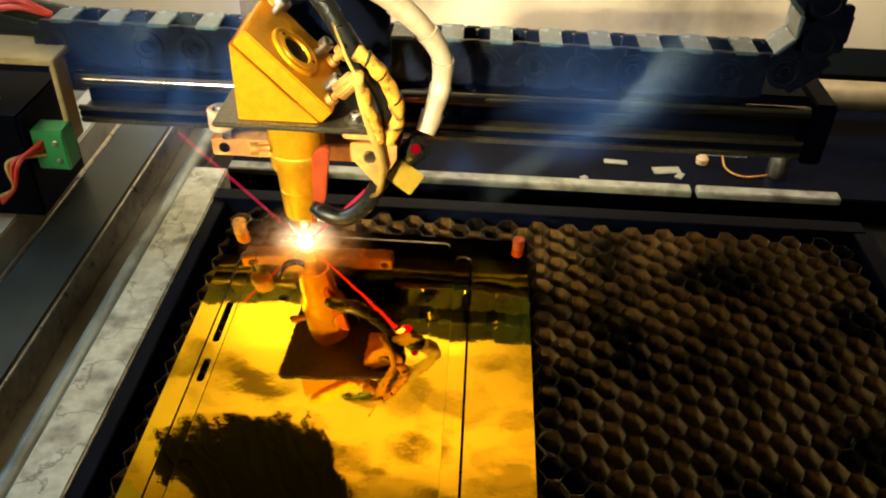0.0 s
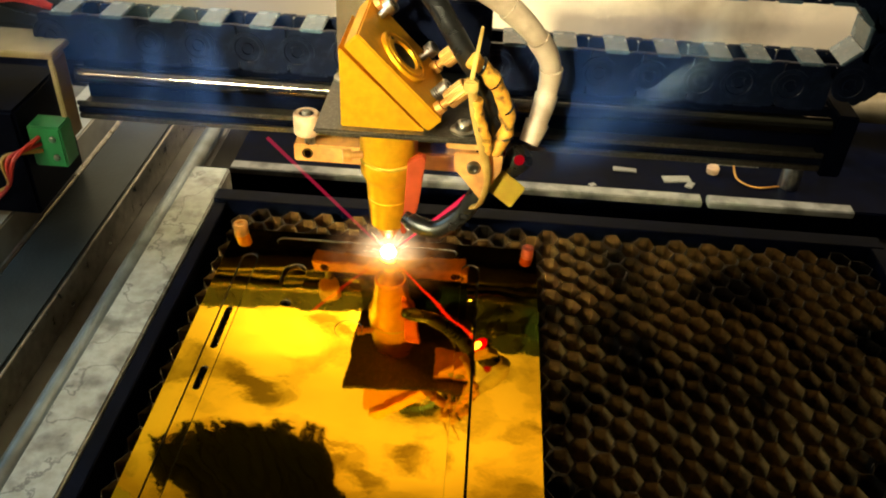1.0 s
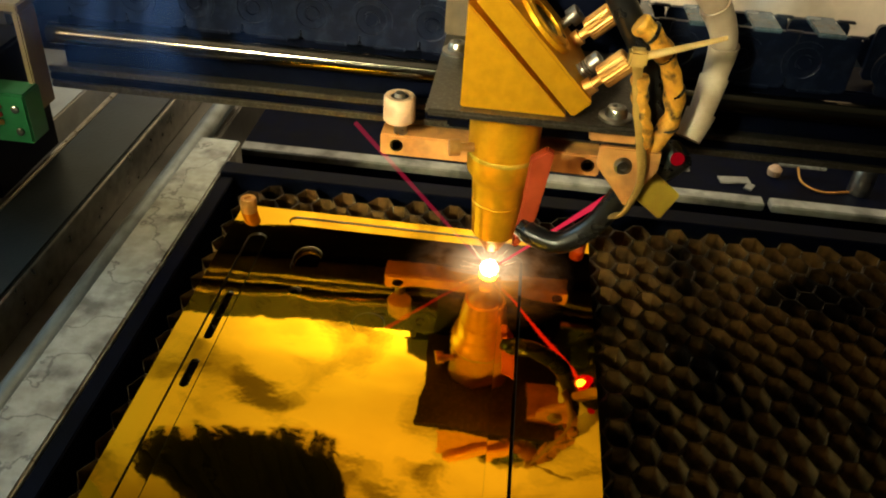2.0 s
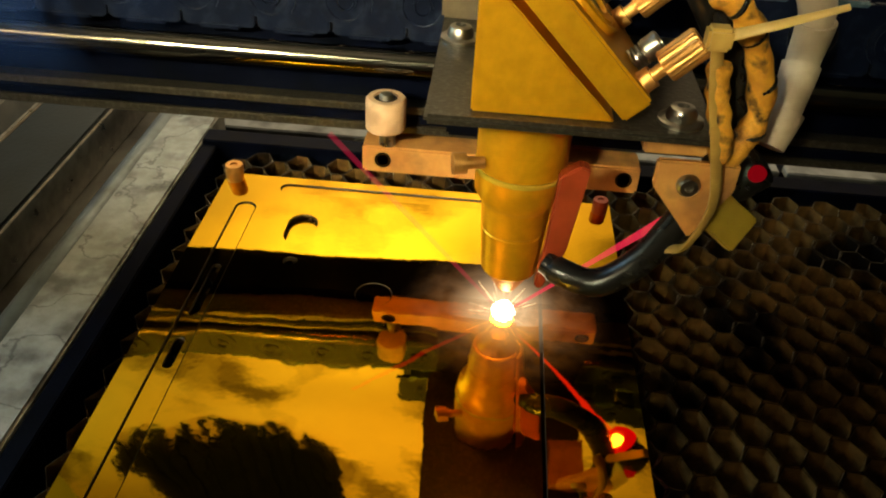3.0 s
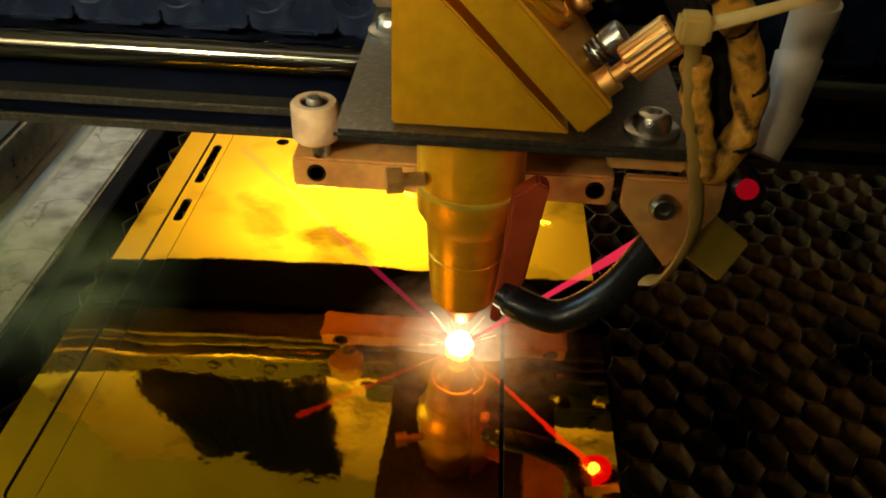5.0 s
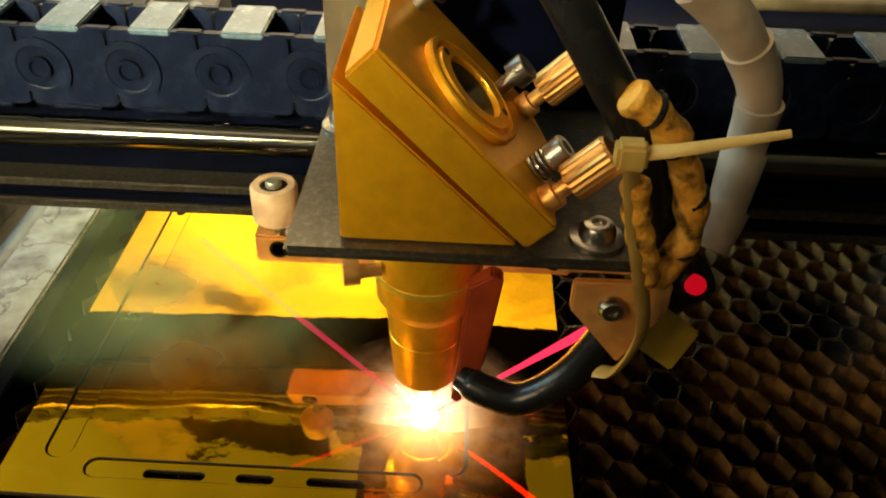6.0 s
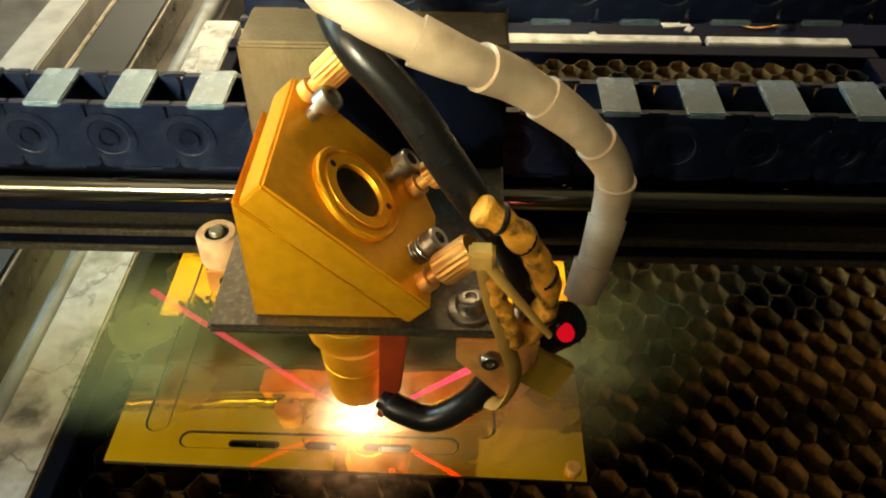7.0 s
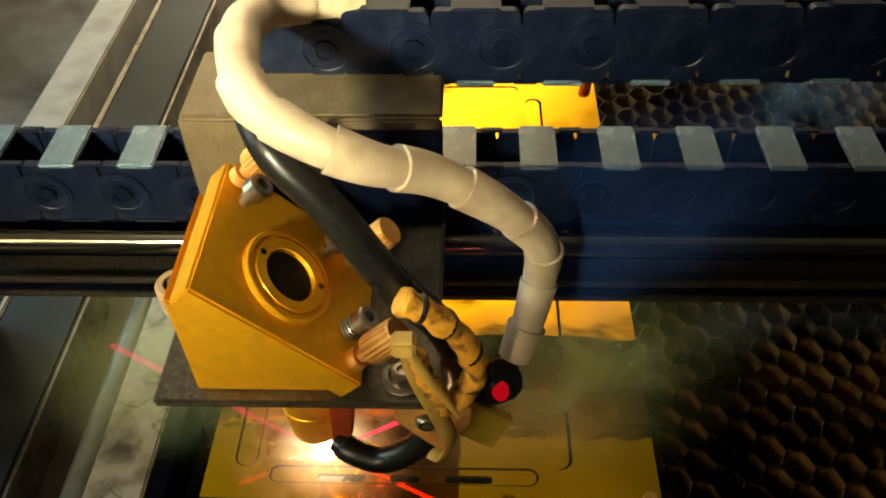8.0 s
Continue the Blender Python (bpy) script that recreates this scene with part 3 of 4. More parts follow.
part("rail_lip", box(-0.086, 0.316, 0.0320, 0.0338, 0.0572, 0.0606, 0.0004), BLACK, gantry)
part("rail_lip", box(-0.086, 0.316, 0.0318, 0.0338, 0.0612, 0.0640, 0.0004), DARK_PLATE, gantry, "worn steel rail lip")
part("end_block", box(0.3185, 0.330, 0.036, 0.078, 0.048, 0.0845, 0.001), BLACK, gantry)
part("end_plate", box(-0.0900, -0.0870, 0.020, 0.034, 0.046, 0.0924, 0.0006), TAN, gantry, "tan end plate")
part("end_arm", box(-0.26, -0.0870, 0.020, 0.050, 0.0925, 0.096, 0.0006), TAN, gantry, "tan flat arm")
block = part("side_carriage", box(-0.190, -0.1062, 0.004, 0.060, 0.006, 0.070, 0.0015), BLACK, gantry, "black carriage block on the side rail")
smooth(part("block_bolt", lathe([(0, 0.0042), (0.004, 0.0042), (0.0045, 0.0036), (0.0045, 0.002), (0.003, 0.0018)], (-0.128, 0.022, 0.070), (0, 0, 1), 24), BRASS, block))
switch = part("limit_switch", box(-0.104, -0.086, 0.008, 0.022, 0.036, 0.060, 0.0008), GREEN, gantry, "green plastic limit switch")
for z in (0.042, 0.053):
    smooth(part("terminal", lathe([(0, 0.0018), (0.001, 0.0018), (0.0014, 0.0012)], (-0.091, 0.0082, z), (0, -1, 0), 14), STEEL, switch))
for k in range(3):
    smooth(part("wire", sweep([(-0.098, 0.008, 0.054 - k * 0.004), (-0.106 - k * 0.003, -0.006, 0.048), (-0.113, -0.006, 0.032), (-0.128, 0.002, 0.016 + k * 0.002)], 0.0012, 20, 8), RED_WIRE if k < 2 else TIE, switch))
smooth(part("cable", sweep([(-0.30, 0.09, 0.10), (-0.16, 0.066, 0.112), (-0.12, 0.062, 0.107), (-0.085, 0.058, 0.103)], 0.007, 20, 12), RUBBER, gantry, "black cable"))
for k in range(2):
    smooth(part("wire", sweep([(-0.135, 0.052 + k * 0.004, 0.108), (-0.115, 0.048 + k * 0.003, 0.113 + k * 0.003), (-0.098, 0.052, 0.108)], 0.0018, 16, 8), RED_WIRE, gantry))

# cable chain: links of one shape
LINK = 0.0262


def chain_meshes():
    side = bmesh.new()
    for y in (0.0, 0.0175):
        loop, hx, hz, cr = [], LINK / 2 - 0.0004, 0.0123, 0.0022
        for cx, cz, s0 in ((hx - cr, hz - cr, 0), (-hx + cr, hz - cr, 1), (-hx + cr, -hz + cr, 2), (hx - cr, -hz + cr, 3)):
            loop += [(cx + cr * math.cos((s0 + k / 5) * math.pi / 2), cz + cr * math.sin((s0 + k / 5) * math.pi / 2)) for k in range(6)]
        a = [side.verts.new((x, y, z)) for x, z in loop]
        b = [side.verts.new((x, y + 0.0025, z)) for x, z in loop]
        side.faces.new(a)
        side.faces.new(b[::-1])
        for k in range(len(loop)):
            j = (k + 1) % len(loop)
            side.faces.new((a[j], a[k], b[k], b[j]))
        for rr, d in ((0.0092, 0.0007), (0.0036, 0.0014)):
            lathe([(0, rr), (d, rr), (d, rr * 0.75), (d * 0.5, rr * 0.7)], (-LINK * 0.30, y + (0.0025 if y else 0), 0), (0, 1 if y else -1, 0), 20, side)
    bmesh.ops.recalc_face_normals(side, faces=side.faces)
    bars = box(-0.0060, 0.0060, -0.0006, 0.0206, 0.0112, 0.0132, 0.0005)
    pads = bmesh.new()
    box(0.0074, 0.0150, -0.0004, 0.0022, 0.0118, 0.0128, 0.0004, pads)
    box(0.0074, 0.0150, 0.0178, 0.0204, 0.0118, 0.0128, 0.0004, pads)
    return side, bars, pads


_side, _bars, _pads = chain_meshes()
side0, bars0, pads0 = part("side_plates", _side, CHAIN), part("crossbar", _bars, CHAIN_LIT), part("pads", _pads, CHAIN)
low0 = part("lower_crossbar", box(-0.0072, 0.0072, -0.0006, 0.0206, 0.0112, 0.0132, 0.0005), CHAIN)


def chain(name, label, poses):
    t = thing(name, label, "cable chain")
    for m in poses:
        o = share("link", side0, m, t)
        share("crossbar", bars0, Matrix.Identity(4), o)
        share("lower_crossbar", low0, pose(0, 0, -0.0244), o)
        share("hinge_pad", pads0, Matrix.Identity(4), o)
    return t


chain_low = chain("cable_chain", "black plastic cable chain lying along the gantry beam", [pose(-0.088 + k * LINK, 0.0405, 0.0972) for k in range(14)])
loop_links = []
for k in range(2):
    loop_links.append(pose(0.250 + k * LINK, 0.0408, 0.0975))
R, n = 0.0275, 4
for k in range(1, n):
    a = -math.pi / 2 + math.pi * k / n
    loop_links.append(pose(0.284 + R * math.cos(a), 0.0408, 0.0975 + R + R * math.sin(a), 0, -(90 + math.degrees(a)), 0))
for k in range(10):
    loop_links.append(pose(0.284 - k * LINK, 0.0440 + 0.006 * k / 10, 0.0975 + 2 * R - k * 0.0006, 0, 180, 0))
chain_loop = chain("cable_chain_loop", "black plastic cable chain bending back over the gantry to the head", loop_links)
for o in (side0, bars0, pads0, low0):
    bpy.data.objects.remove(o)

# ---- laser head: its space has the focus on the sheet at 0, 0, 0 ----
head = thing("laser_carriage", "gold anodised laser carriage with mirror mount, tube and air hose", "laser carriage")
part("mount_plate", box(-0.0288, 0.0470, -0.0428, 0.0315, 0.0962, 0.0990, 0.0010), DARK_PLATE, head, "dark scratched steel mounting plate")
cover = part("carriage_cover", box(-0.0295, 0.0470, 0.0262, 0.0282, 0.0992, 0.1390, 0.0008), COVER, head, "grey-brown folded metal cover")
part("cover_top", box(-0.0295, 0.0470, 0.0283, 0.0620, 0.1368, 0.1390, 0.0008), COVER, cover)
part("carriage_front", box(-0.0080, 0.0468, 0.0235, 0.0260, 0.0994, 0.1362, 0.0008), BLACK, head, "black front of the carriage")
part("carriage_block", box(-0.026, 0.044, 0.0283, 0.0316, 0.056, 0.0955, 0.001), BLACK, head)
# triangular mirror block
part("mirror_block", prism([(-0.0170, 0.0992), (0.0203, 0.0992), (-0.0170, 0.1362)], -0.0388, -0.0010, 0.0005), ANOD, head)
# slab on the slope, in a space of its own: u down the slope, n outwards
SL = Matrix.Translation((0.0036, -0.0200, 0.1198)) @ Matrix.Rotation(radians(45.6), 4, "Y")
slab_bm = bmesh.new()
loop = [(-0.0258, -0.0225), (0.0262, -0.0225), (0.0262, 0.0120), (0.0180, 0.0225), (-0.0258, 0.0225)]
va = [slab_bm.verts.new((u, v, 0.0)) for u, v in loop]
vb = [slab_bm.verts.new((u, v, 0.0085)) for u, v in loop]
slab_bm.faces.new(va[::-1])
slab_bm.faces.new(vb)
for k in range(5):
    slab_bm.faces.new((va[k], va[(k + 1) % 5], vb[(k + 1) % 5], vb[k]))
bmesh.ops.bevel(slab_bm, geom=list(slab_bm.edges), offset=0.0007, segments=2, affect="EDGES")
slab_bm.transform(SL)
slab = part("mirror_slab", slab_bm, ANOD, head)


def on_slab(name, profile, u, v, n, material, label="", seg=32, level=None):
    bm = lathe(profile, (u, v, n), (0, 0, 1), seg)
    bm.transform(SL)
    return smooth(part(name, bm, material, level or slab, label))


RU, RV = -0.0015, -0.0035
on_slab("mirror_ring", [(0, 0.0132), (0.0014, 0.0132), (0.0018, 0.0128), (0.0018, 0.0118), (0.0010, 0.0116), (0.0010, 0.0108), (0.0020, 0.0104), (0.0020, 0.0076), (0.0004, 0.0072), (0.0004, 0.0001)], RU, RV, 0.0085, ANOD, "gold retaining ring", 48)
# the slab is not pierced: dark discs laid on it carry the openings' shade
on_slab("mirror_recess", [(0, 0.0071), (0.0004, 0.0071), (0.0004, 0.0001)], RU, RV, 0.0089, HOLE_SHADE, "dark disc painting the shade of the mirror opening")
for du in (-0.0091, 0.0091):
    on_slab("ring_hole", [(0, 0.0009), (0.0004, 0.0009)], RU + du, RV + 0.0018, 0.0103, HOLE_SHADE, "", 12)


def cap_screw(u, v, spring=False):
    s = on_slab("cap_screw", [(0, 0.0018), (0.0045, 0.0018), (0.0045, 0.0034), (0.0082, 0.0034), (0.0086, 0.0030), (0.0086, 0.0017), (0.0066, 0.0016)], u, v, 0.0086, STEEL, "steel cap screw", 24)
    if spring:
        pts = [(0.0028 * math.cos(a) + u, 0.0028 * math.sin(a) + v, 0.0086 + 0.0045 * a / 25) for a in [k * 0.42 for k in range(60)]]
        bm = sweep(pts, 0.00045, 160, 6)
        bm.transform(SL)
        smooth(part("spring", bm, STEEL, slab, "small steel spring"))


cap_screw(-0.0185, 0.0120)
cap_screw(0.0080, 0.0125)
cap_screw(0.0195, -0.0085, True)


def thumb_screw(u, v):
    prof = [(0, 0.0030), (0.003, 0.0030), (0.003, 0.0018), (0.0065, 0.0018), (0.0065, 0.0040), (0.0070, 0.0043), (0.0165, 0.0043), (0.0172, 0.0038)]
    bm = lathe(prof, (u, v, 0.0086), (0, 0, 1), 40)
    for k, vt in enumerate(bm.verts):
        i, j = divmod(k, 40)
        if i in (5, 6) and j % 2:
            c = Vector((u, v, vt.co.z))
            vt.co = c + (vt.co - c) * 0.94
    bm.transform(SL)
    ob = part("thumb_screw", bm, BRASS, slab, "knurled brass thumb screw")
    return ob


thumb_screw(-0.0215, 0.0185)
thumb_screw(0.0225, -0.0165)
thumb_screw(0.0165, 0.0150)
# bolts on the plate
for x, y in ((0.0375, -0.0345), (-0.0225, 0.010)):
    w = smooth(part("washer", lathe([(0, 0.0060), (0.0010, 0.0060), (0.0012, 0.0056)], (x, y, 0.0990), (0, 0, 1), 32), STEEL, head))
    smooth(part("bolt", lathe([(0, 0.0040), (0.0015, 0.0040), (0.0030, 0.0032), (0.0034, 0.0022), (0.0034, 0.0016), (0.0022, 0.0015)], (x, y, 0.1002), (0, 0, 1), 28), STEEL, w))
# tube
smooth(part("lens_tube", lathe([(0.0962, 0.0146), (0.0640, 0.0146), (0.0636, 0.0149), (0.0624, 0.0149), (0.0620, 0.0146), (0.0545, 0.0143), (0.0505, 0.0120), (0.0495, 0.0116), (0.0405, 0.0110), (0.0402, 0.0107), (0.0398, 0.0107), (0.0395, 0.0110), (0.0228, 0.0096), (0.0222, 0.0090)][::-1], (0, 0, 0), (0, 0, 1), 64), ANOD, head), 30)
smooth(part("tube_ring", lathe([(0.0622, 0.01495), (0.0626, 0.0151), (0.0636, 0.0151), (0.0640, 0.01495)], (0, 0, 0), (0, 0, 1), 64), YELLOW, head, "bright machined ring"))
smooth(part("nozzle", lathe([(0.0135, 0.0022), (0.0136, 0.0034), (0.0190, 0.0066), (0.0221, 0.0082), (0.0224, 0.0082)], (0, 0, 0), (0, 0, 1), 48), BRASS, head, "conical brass nozzle"))
# cross bar with roller
bar = part("clamp_bar", box(-0.0555, 0.0440, 0.0268, 0.0400, 0.0395, 0.0500, 0.0008), COPPER_BAR, head, "coppery clamp bar")
for x in (-0.0480, 0.0385):
    smooth(part("bar_hole", lathe([(0, 0.0030), (0.0004, 0.0030), (0.0004, 0.0022), (-0.0008, 0.002)], (x, 0.0268, 0.0450), (0, -1, 0), 24), HOLE_SHADE, bar))
roller = smooth(part("roller", lathe([(0, 0.0062), (0.0008, 0.0070), (0.0110, 0.0070), (0.0120, 0.0062), (0.0120, 0.0042), (0.0105, 0.0040)], (-0.0468, 0.0243, 0.0590), (0, 0, 1), 40), ROLLER, head, "pale nylon guide roller"))
smooth(part("roller_recess", lathe([(0, 0.0041), (0.0008, 0.0041), (0.0009, 0.0030)], (-0.0468, 0.0243, 0.0694), (0, 0, 1), 28), HOLE_SHADE, roller, "dark disc painting the shade in the roller's hollow"))
smooth(part("roller_bolt", lathe([(0, 0.0024), (0.0022, 0.0024), (0.0027, 0.0020)], (-0.0468, 0.0243, 0.0695), (0, 0, 1), 20), STEEL, roller))
smooth(part("roller_stub", lathe([(0, 0.003), (0.0092, 0.003)], (-0.0468, 0.0300, 0.0500), (0, 0, 1), 20), STEEL, roller))
# a steel screw; the brass colour paints its tan reflection
smooth(part("set_screw", lathe([(0, 0.0034), (0.0042, 0.0034), (0.0042, 0.0019), (0.0100, 0.0019)], (-0.0215, -0.0120, 0.0680), (1, 0.25, 0), 28), BRASS, head, "steel clamp screw"))
# bent fin beside the tube
part("fin", prism([(0.0110, 0.0690), (0.0170, 0.0735), (0.0200, 0.0720), (0.0165, 0.0420), (0.0105, 0.0265), (0.0080, 0.0270), (0.0095, 0.0420)], -0.0170, -0.0120, 0.0006), FIN, head, "coppery red bent fin")
# right bracket, pointer, tab
brk = part("bracket", prism([(0.0340, 0.0880), (0.0560, 0.0880), (0.0560, 0.0800), (0.0470, 0.0640), (0.0340, 0.0800)], -0.0360, -0.0335, 0.0005), COPPER_BAR, head, "small angled bracket")
smooth(part("bracket_bolt", lathe([(0, 0.0032), (0.0012, 0.0032), (0.0022, 0.0024), (0.0022, 0.0012), (0.0014, 0.001)], (0.0432, -0.0361, 0.0815), (0, -1, 0), 24), STEEL, brk))
part("bracket_arm", box(0.030, 0.047, -0.0334, -0.006, 0.0885, 0.0960, 0.0006), COPPER_BAR, brk)
D = (Vector((0, 0, 0)) - Vector((0.0646, -0.0203, 0.0787))).normalized()
C = Vector((0.0646, -0.0203, 0.0787))
pointer = smooth(part("pointer_body", lathe([(0, 0.0058), (0.001, 0.0064), (0.016, 0.0064), (0.017, 0.0058)], C - D * 0.003, D, 28), RUBBER, head, "black laser pointer body"))
smooth(part("pointer_cap", lathe([(0, 0.0025), (0.0030, 0.0024), (0.0048, 0.0018), (0.0055, 0.0007)], C - D * 0.0015 + Vector((-0.0015, -0.0035, 0.0)), (0.05, -0.80, 0.50), 28), RED_GLOW, pointer, "glowing red pointer cap"))
tab = box(-0.0075, 0.0075, -0.002, 0.002, -0.006, 0.006, 0.0006)
tab.transform(Matrix.Translation((0.0592, -0.0265, 0.0652)) @ Euler((radians(-25), radians(38), 0)).to_matrix().to_4x4())
# added emissive ring that stands in for the red glow round the lens
smooth(part("lens_glow_ring", lathe([(0, 0.0062), (0.0008, 0.0076), (0.0014, 0.0072)], C + D * 0.0130, D, 28), RED_BLOOM, pointer, "added ring painting the red glow round the lens"))
smooth(part("pointer_lens", lathe([(0, 0.0028), (0.0012, 0.0026)], C + D * 0.0140, D, 20), RED_LENS, pointer, "glowing red lens"))
part("pointer_tab", tab, YELLOW, pointer, "yellow metal tab")
# air hose
smooth(part("air_hose", sweep([(0.0105, -0.0165, 0.0375), (0.0165, -0.0200, 0.0360), (0.0270, -0.0225, 0.0355), (0.0385, -0.0225, 0.0450), (0.0465, -0.0225, 0.0600), (0.0510, -0.0235, 0.0720), (0.0535, -0.0250, 0.0860), (0.0520, -0.0270, 0.1000), (0.0470, -0.0290, 0.1160), (0.0359, -0.0300, 0.1336), (0.0225, -0.0250, 0.1531), (0.0115, -0.0200, 0.1640), (0.0060, -0.0120, 0.1690)], lambda s: 0.0046 if s > 0.04 else 0.0040, 90, 18), RUBBER, head, "black rubber air hose"))
# braided sleeve and cable ties
smooth(part("sleeve", sweep([(0.0385, -0.0370, 0.1345), (0.0455, -0.0370, 0.1295), (0.0530, -0.0345, 0.1170), (0.0568, -0.0340, 0.1020), (0.0515, -0.0350, 0.0890)], lambda s: 0.0034 + 0.0003 * math.sin(s * 41) + 0.0003 * math.sin(s * 23), 60, 14), YARN, head, "yellowed sleeve with dark scorch marks"))
smooth(part("sleeve", sweep([(0.0418, -0.0410, 0.1180), (0.0436, -0.0410, 0.1090), (0.0470, -0.0400, 0.0990), (0.0486, -0.0390, 0.0915)], lambda s: 0.0029 + 0.0003 * math.sin(s * 30), 60, 12), YARN, head, "thin yellowed sleeve with dark scorch marks"))
for q in (0.16, 0.36, 0.60, 0.82):
    sp = spline([(0.0385, -0.0370, 0.1345), (0.0455, -0.0370, 0.1295), (0.0530, -0.0345, 0.1170), (0.0568, -0.0340, 0.1020), (0.0515, -0.0350, 0.0890)], 101)
    k = int(q * 100)
    smooth(part("sleeve_band", lathe([(0, 0.0037), (0.0006, 0.0040), (0.0013, 0.0037)], sp[k], (sp[k + 1] - sp[k]).normalized() + Vector((0.5, 0.2, 0.0)), 16), RUBBER, head, "dark scorched band"))
smooth(part("cable_tie", sweep([(0.0395, -0.0420, 0.1260), (0.0420, -0.0425, 0.1120), (0.0465, -0.0420, 0.0950), (0.0500, -0.0400, 0.0780), (0.0475, -0.0360, 0.0620), (0.0440, -0.0320, 0.0570)], 0.0026, 50, 8, None, 0.35), TIE, head, "yellowed nylon cable tie"))
tie_tail = smooth(part("cable_tie_tail", sweep([(0, 0, 0), (0.0075, -0.0025, 0.0035), (0.0165, -0.0035, 0.0072), (0.0255, -0.0045, 0.0110)], lambda s: 0.0016 - 0.0008 * s, 30, 8, None, 0.4), TIE, head, "cut end of a nylon cable tie"))
part("tie_lock", box(0.0365, 0.0425, -0.0455, -0.0405, 0.1225, 0.1280, 0.0008), TIE, head)
# white spiral wrap, turn by turn
WP = [(0.0682, -0.0165, 0.0850), (0.0718, -0.0115, 0.0945), (0.0750, -0.0045, 0.1070), (0.0745, -0.0050, 0.1210), (0.0640, -0.0100, 0.1380), (0.0470, -0.0140, 0.1530), (0.0320, -0.0220, 0.1640), (0.0170, -0.0200, 0.1705), (0.0050, -0.0100, 0.1725), (-0.0016, 0.0100, 0.1727), (-0.0034, 0.0300, 0.1690), (0.0060, 0.0480, 0.1630), (0.0220, 0.0560, 0.1600)]
wrap_pts = spline(WP, 12 * 13 + 1)
for k in range(13):
    seg_pts = [wrap_pts[12 * k + j] for j in (0, 4, 8, 12)]
    seg_pts[-1] = seg_pts[-1] + (seg_pts[-1] - seg_pts[-2]) * 0.12
    a0, a1 = random.uniform(0.0045, 0.0048), random.uniform(0.0053, 0.0059)
    smooth(part("wrap_turn", sweep(seg_pts, lambda s, a0=a0, a1=a1: a0 + (a1 - a0) * s, 7, 20), WRAP, head), 50)

# ---- spark and pointer beam, on the sheet under the head ----
spark = thing("laser_spark", "white-hot spark where the laser meets the gold sheet", "spark")


def blob(r, seed, rough=0.0, z=0.0015, sub=3):
    bm = bmesh.new()
    bmesh.ops.create_icosphere(bm, subdivisions=sub, radius=r)
    for v in bm.verts:
        f = 1 + rough * noise.noise(v.co.normalized() * 2.3 + Vector((seed, 0, 0)))
        v.co = v.co * f + Vector((0, 0, z))
    return bm


smooth(part("core", blob(0.0041, 1, 0.18, 0.0018, 4), SPARK, spark, "white-hot core"))


def dome(r, lift, squash, seed):
    """A shallow, uneven cap over the spark that carries its painted glow."""
    bm = bmesh.new()
    bmesh.ops.create_uvsphere(bm, u_segments=40, v_segments=20, radius=r)
    bmesh.ops.delete(bm, geom=[v for v in bm.verts if v.co.z < -0.001 * r], context="VERTS")
    for v in bm.verts:
        v.co = Vector((v.co.x, v.co.y, v.co.z * squash + lift)) * (1 + 0.12 * noise.noise(v.co * 160 + Vector((seed, 0, 0))))
    return bm


smooth(part("halo", dome(0.0235, 0.0005, 0.14, 1), HALO[0], spark, "added shell painting the bright glow round the spark"))
smooth(part("haze", dome(0.0410, 0.0010, 0.12, 2), HALO[1], spark, "added shell painting the warm outer bloom of the spark"))
up_halo = smooth(part("halo", dome(0.0235, 0.0003, 0.12, 5), HALO[0], spark, "added shell painting the bright glow round the spark"))
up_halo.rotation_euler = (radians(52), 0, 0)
# glowing slivers: flying sparks, and the star rays of the glare painted with them
for k in range(26):
    a, e, ln = random.uniform(0, 6.28), random.uniform(0.05, 1.2), random.uniform(0.003, 0.012)
    d = Vector((math.cos(a) * math.cos(e), math.sin(a) * math.cos(e), math.sin(e)))
    smooth(part("spark_streak", lathe([(0.003, 0.00016), (0.003 + ln, 0.00004)], (0, 0, 0.001), d, 6), SPARK_STREAK, spark))
smooth(part("pointer_beam", lathe([(0.006, 0.0005), (0.045, 0.0008), (0.083, 0.0017)], (0, 0, 0.0006), -D, 10), RED_BEAM, spark, "thin red pointer beam in the smoke"))
smooth(part("reflected_beam", lathe([(0.006, 0.0006), (0.040, 0.0008), (0.092, 0.0009)], (0, 0, 0.0006), (-1.0, -0.03, 1.12), 10), RED_TRACE, spark, "thin red reflected beam in the smoke"))


# ---- smoke: rigid wisps that drift ----
def wisp(spine, widths, side, material, label, lift=0.22):
    """A curved ribbon of smoke with a rolled cross-section."""
    n, m = 24, 9
    pts = spline(spine, n)
    verts, faces, uvs = [], [], []
    for k, p in enumerate(pts):
        s = k / (n - 1)
        w = widths[0] + (widths[1] - widths[0]) * s
        for j in range(m):
            t = j / (m - 1) - 0.5
            q = p + Vector(side) * w * t + Vector((0, -1, 0.4)) * w * lift * math.cos(t * 3.1 + 3 * s)
            q += Vector((0, 0, 0.68 * lift * w * math.sin(7 * s + 4 * t)))
            verts.append(q)
            uvs.append((s, j / (m - 1)))
    for k in range(n - 1):
        for j in range(m - 1):
            faces.append((k * m + j, k * m + j + 1, (k + 1) * m + j + 1, (k + 1) * m + j))
    me = bpy.data.meshes.new("smoke_wisp")
    me.from_pydata(verts, [], faces)
    layer = me.uv_layers.new(name="uv")
    for lp in me.loops:
        layer.data[lp.index].uv = uvs[lp.vertex_index]
    me.materials.append(material)
    return tagged(smooth(new("smoke_wisp", me), 180), label, "smoke", "smoke wisps")


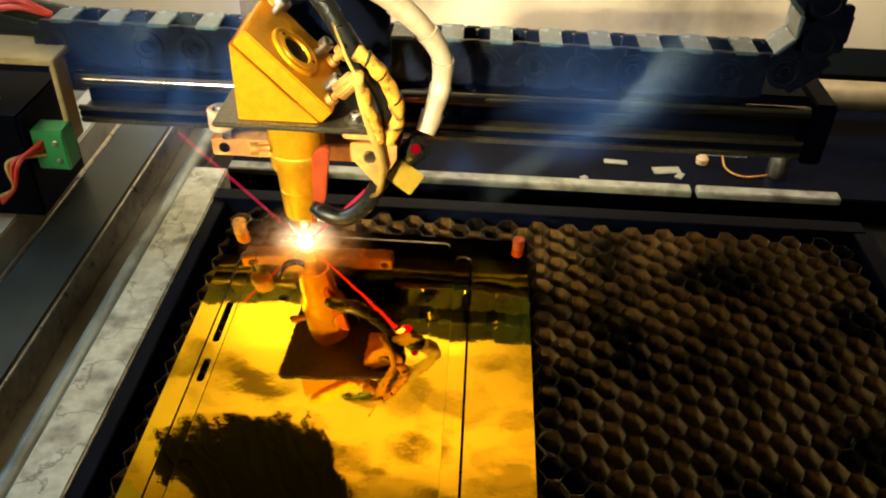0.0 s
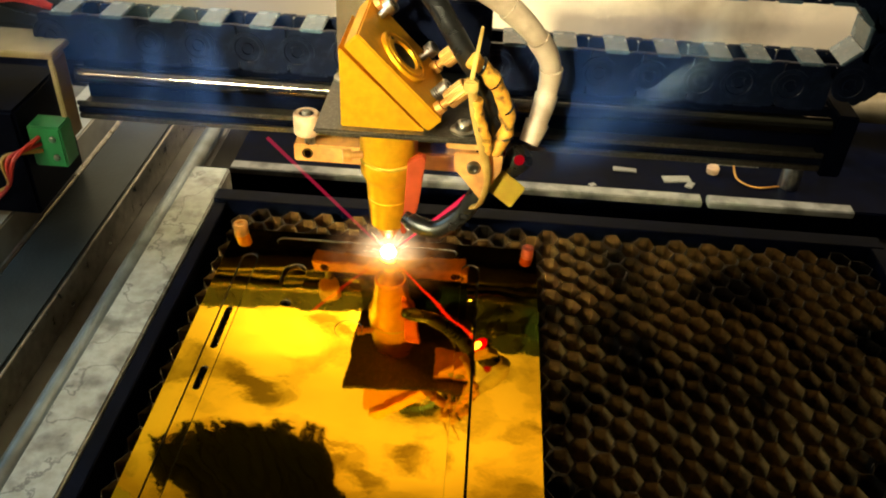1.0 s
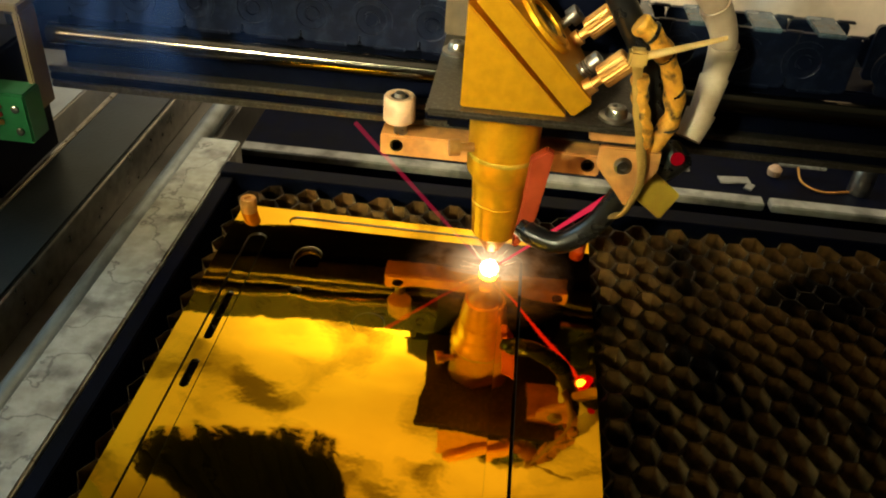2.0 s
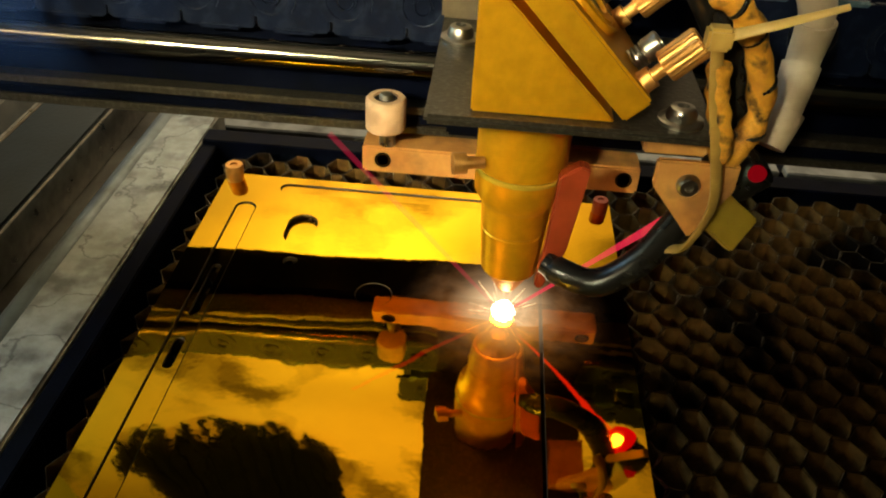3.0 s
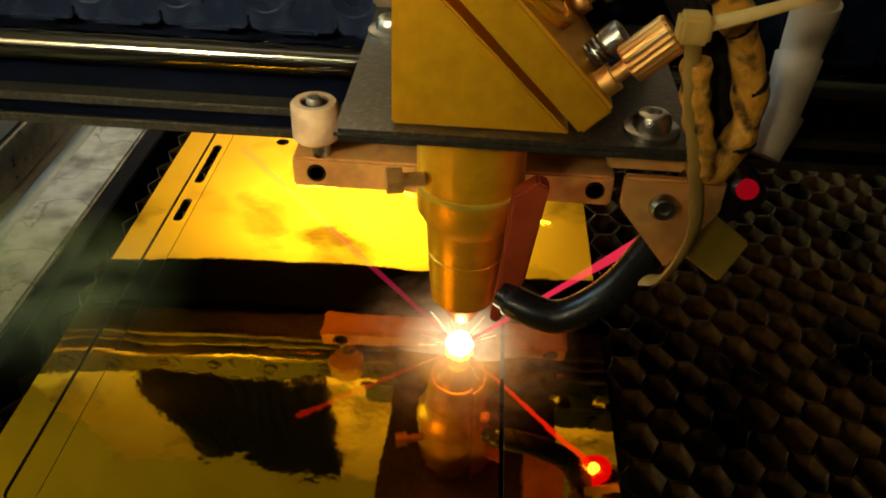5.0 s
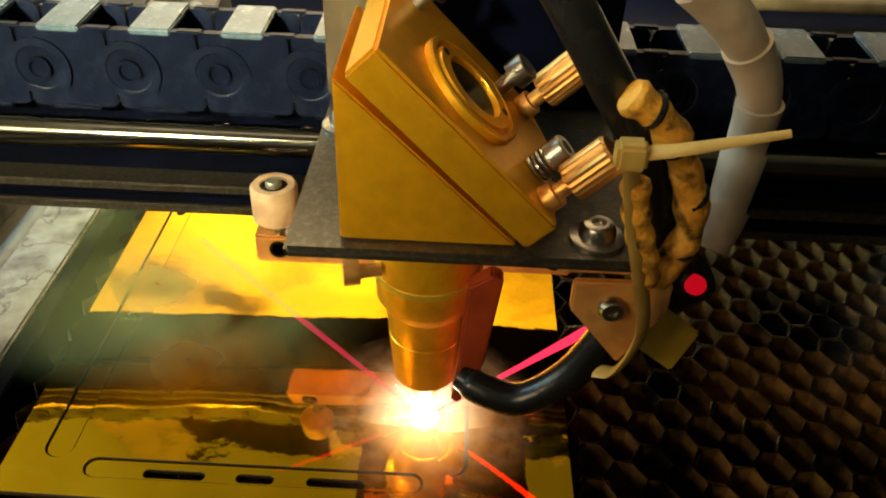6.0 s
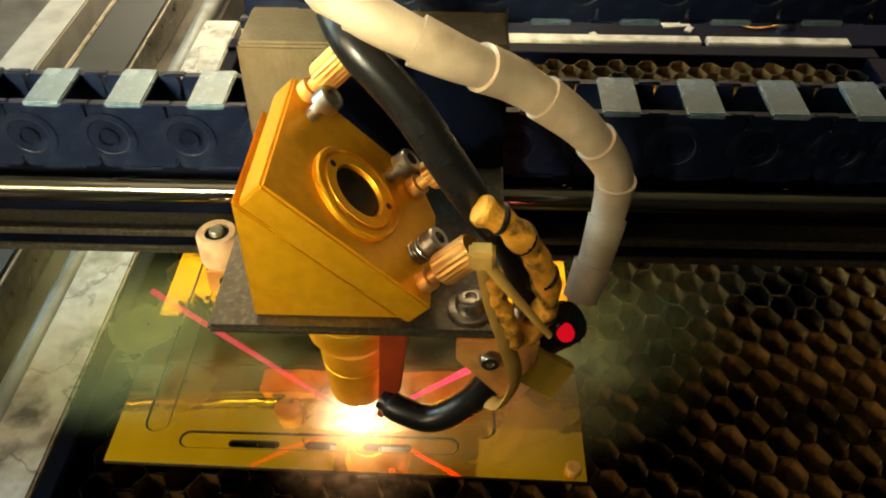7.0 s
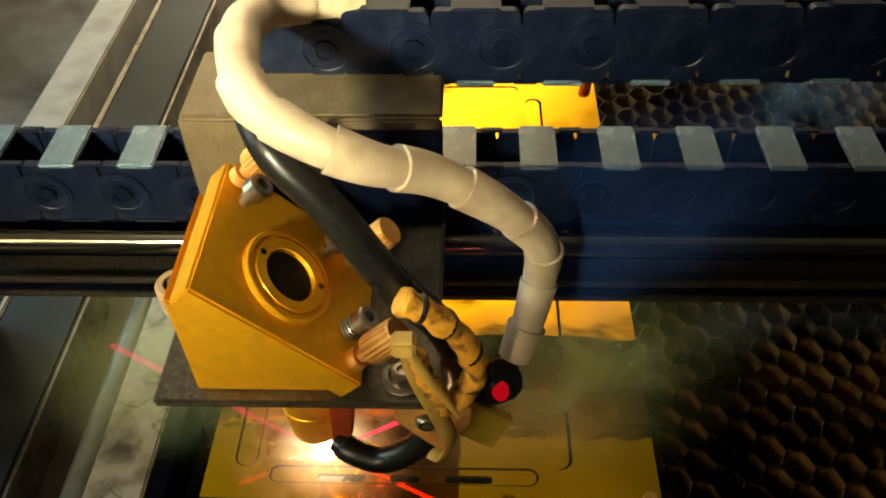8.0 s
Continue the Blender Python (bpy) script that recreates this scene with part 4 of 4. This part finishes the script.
GREY_SMOKE, LIT_SMOKE = "thin bluish grey smoke drifting off the cut", "warm lit smoke spreading over the bed"
wisp_a = wisp([(-0.06, 0.30, 0.02), (-0.05, 0.32, 0.07), (-0.02, 0.30, 0.12), (0.0, 0.31, 0.18)], (0.05, 0.10), (0.9, 0.1, 0.1), SMOKE, GREY_SMOKE)
wisp_b = wisp([(0.15, 0.27, 0.03), (0.20, 0.28, 0.06), (0.24, 0.27, 0.11), (0.30, 0.28, 0.16)], (0.03, 0.11), (0.5, 0.1, 0.8), SMOKE, GREY_SMOKE)
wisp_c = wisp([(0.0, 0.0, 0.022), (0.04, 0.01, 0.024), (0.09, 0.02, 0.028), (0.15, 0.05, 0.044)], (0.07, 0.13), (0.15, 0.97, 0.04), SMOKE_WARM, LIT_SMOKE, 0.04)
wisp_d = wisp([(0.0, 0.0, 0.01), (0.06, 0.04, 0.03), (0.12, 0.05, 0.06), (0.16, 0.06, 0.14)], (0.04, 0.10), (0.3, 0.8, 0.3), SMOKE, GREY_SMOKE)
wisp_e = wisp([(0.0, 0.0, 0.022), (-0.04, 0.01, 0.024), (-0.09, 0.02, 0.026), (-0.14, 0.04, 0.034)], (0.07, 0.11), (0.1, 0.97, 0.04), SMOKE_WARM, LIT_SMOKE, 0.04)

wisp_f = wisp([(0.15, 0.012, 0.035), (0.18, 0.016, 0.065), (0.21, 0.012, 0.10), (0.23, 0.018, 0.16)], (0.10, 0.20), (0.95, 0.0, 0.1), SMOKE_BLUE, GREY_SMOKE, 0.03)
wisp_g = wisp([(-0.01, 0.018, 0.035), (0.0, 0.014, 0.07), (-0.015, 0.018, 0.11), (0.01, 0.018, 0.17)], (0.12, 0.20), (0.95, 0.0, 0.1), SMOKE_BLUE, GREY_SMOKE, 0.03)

wisp_h = wisp([(0.15, -0.02, 0.030), (0.19, 0.0, 0.034), (0.24, 0.0, 0.040), (0.30, 0.03, 0.055)], (0.05, 0.10), (0.1, 0.95, 0.25), SMOKE, GREY_SMOKE, 0.10)

# ---- what moves ----
def motions():
    walk(head, [(t, pose(x, y, 0)) for t, x, y in HEAD])
    walk(tie_tail, [(t, pose(0.0395, -0.0425, 0.1250, 0, a, 0)) for t, a in ((0, -85), (0.5, -75), (1, -60), (1.5, -22), (2, 0), (5.5, 0), (6, 6), (6.5, 42), (7, 75), (8, 85))])
    walk(spark, [(t, pose(x, y, 0)) for t, x, y in HEAD])
    walk(gantry, [(t, pose(0, y, 0)) for t, x, y in HEAD])
    walk(chain_low, [(t, pose(0, y, 0)) for t, x, y in HEAD])
    walk(wisp_a, [(0, pose(0, 0, -0.01)), (2, pose(0.012, -0.004, 0.02)), (4, pose(0.0, -0.02, 0.03, 0, 0, 6)), (6.5, pose(-0.02, -0.03, 0.0, 0, 0, 8)), (8, pose(-0.05, -0.02, 0.01, 0, 0, 10))])
    walk(wisp_b, [(0, pose(-0.02, 0, -0.01)), (2, pose(0.02, 0, 0.02, 0, 0, 5)), (4, pose(0.05, 0, 0.06, 0, 0, 12)), (8, pose(0.12, 0.02, 0.14, 0, 0, 20))])
    walk(wisp_c, [(0, pose(0.42, -0.10, 0)), (4, pose(0.42, -0.08, 0)), (5.5, pose(0.40, 0.06, 0.002)), (6, pose(0.31, 0.02, 0.002)), (6.5, pose(0.10, 0.015, 0.002)), (8, pose(0.07, 0.02, 0.004, 0, 0, 6))])
    walk(wisp_h, [(0, pose(0.30, 0.14, 0)), (1, pose(0.28, 0.13, 0)), (1.5, pose(0.26, 0.12, 0.004)), (2, pose(0.28, 0.10, 0.01)), (4, pose(0.30, 0.08, 0)), (6, pose(0.22, 0.03, 0)), (7, pose(0.16, 0.02, 0)), (8, pose(0.02, 0.05, 0.01, 0, 0, 8))])
    walk(wisp_d, [(0, pose(0.44, 0.06, 0)), (2, pose(0.42, 0.09, 0.01)), (4, pose(0.34, 0.08, 0.02, 0, 0, 8)), (6, pose(0.24, 0.05, 0.0)), (8, pose(0.12, 0.05, 0.012, 0, 0, 10))])
    walk(wisp_e, [(0, pose(-0.10, 0.30, 0)), (2, pose(-0.10, 0.26, 0.01)), (4, pose(-0.13, 0.06, 0.004)), (5.5, pose(0.11, 0.06, 0.0)), (6, pose(0.11, 0.045, 0.0)), (6.5, pose(0.10, 0.02, 0.0)), (8, pose(0.06, 0.02, 0.003, 0, 0, -6))])
    walk(wisp_f, [(t, pose(0.30 if 1.9 < t < 7.1 else -0.007 * t - 0.01, y, 0.001 * t)) for t, x, y in HEAD])
    walk(wisp_g, [(t, pose(-0.016 * t, y, 0.006 * t)) for t, x, y in HEAD])
    walk(chain_loop, [(t, pose((x - 0.044) * 0.5, y, 0)) for t, x, y in HEAD])


honeycomb_cells()
motions()
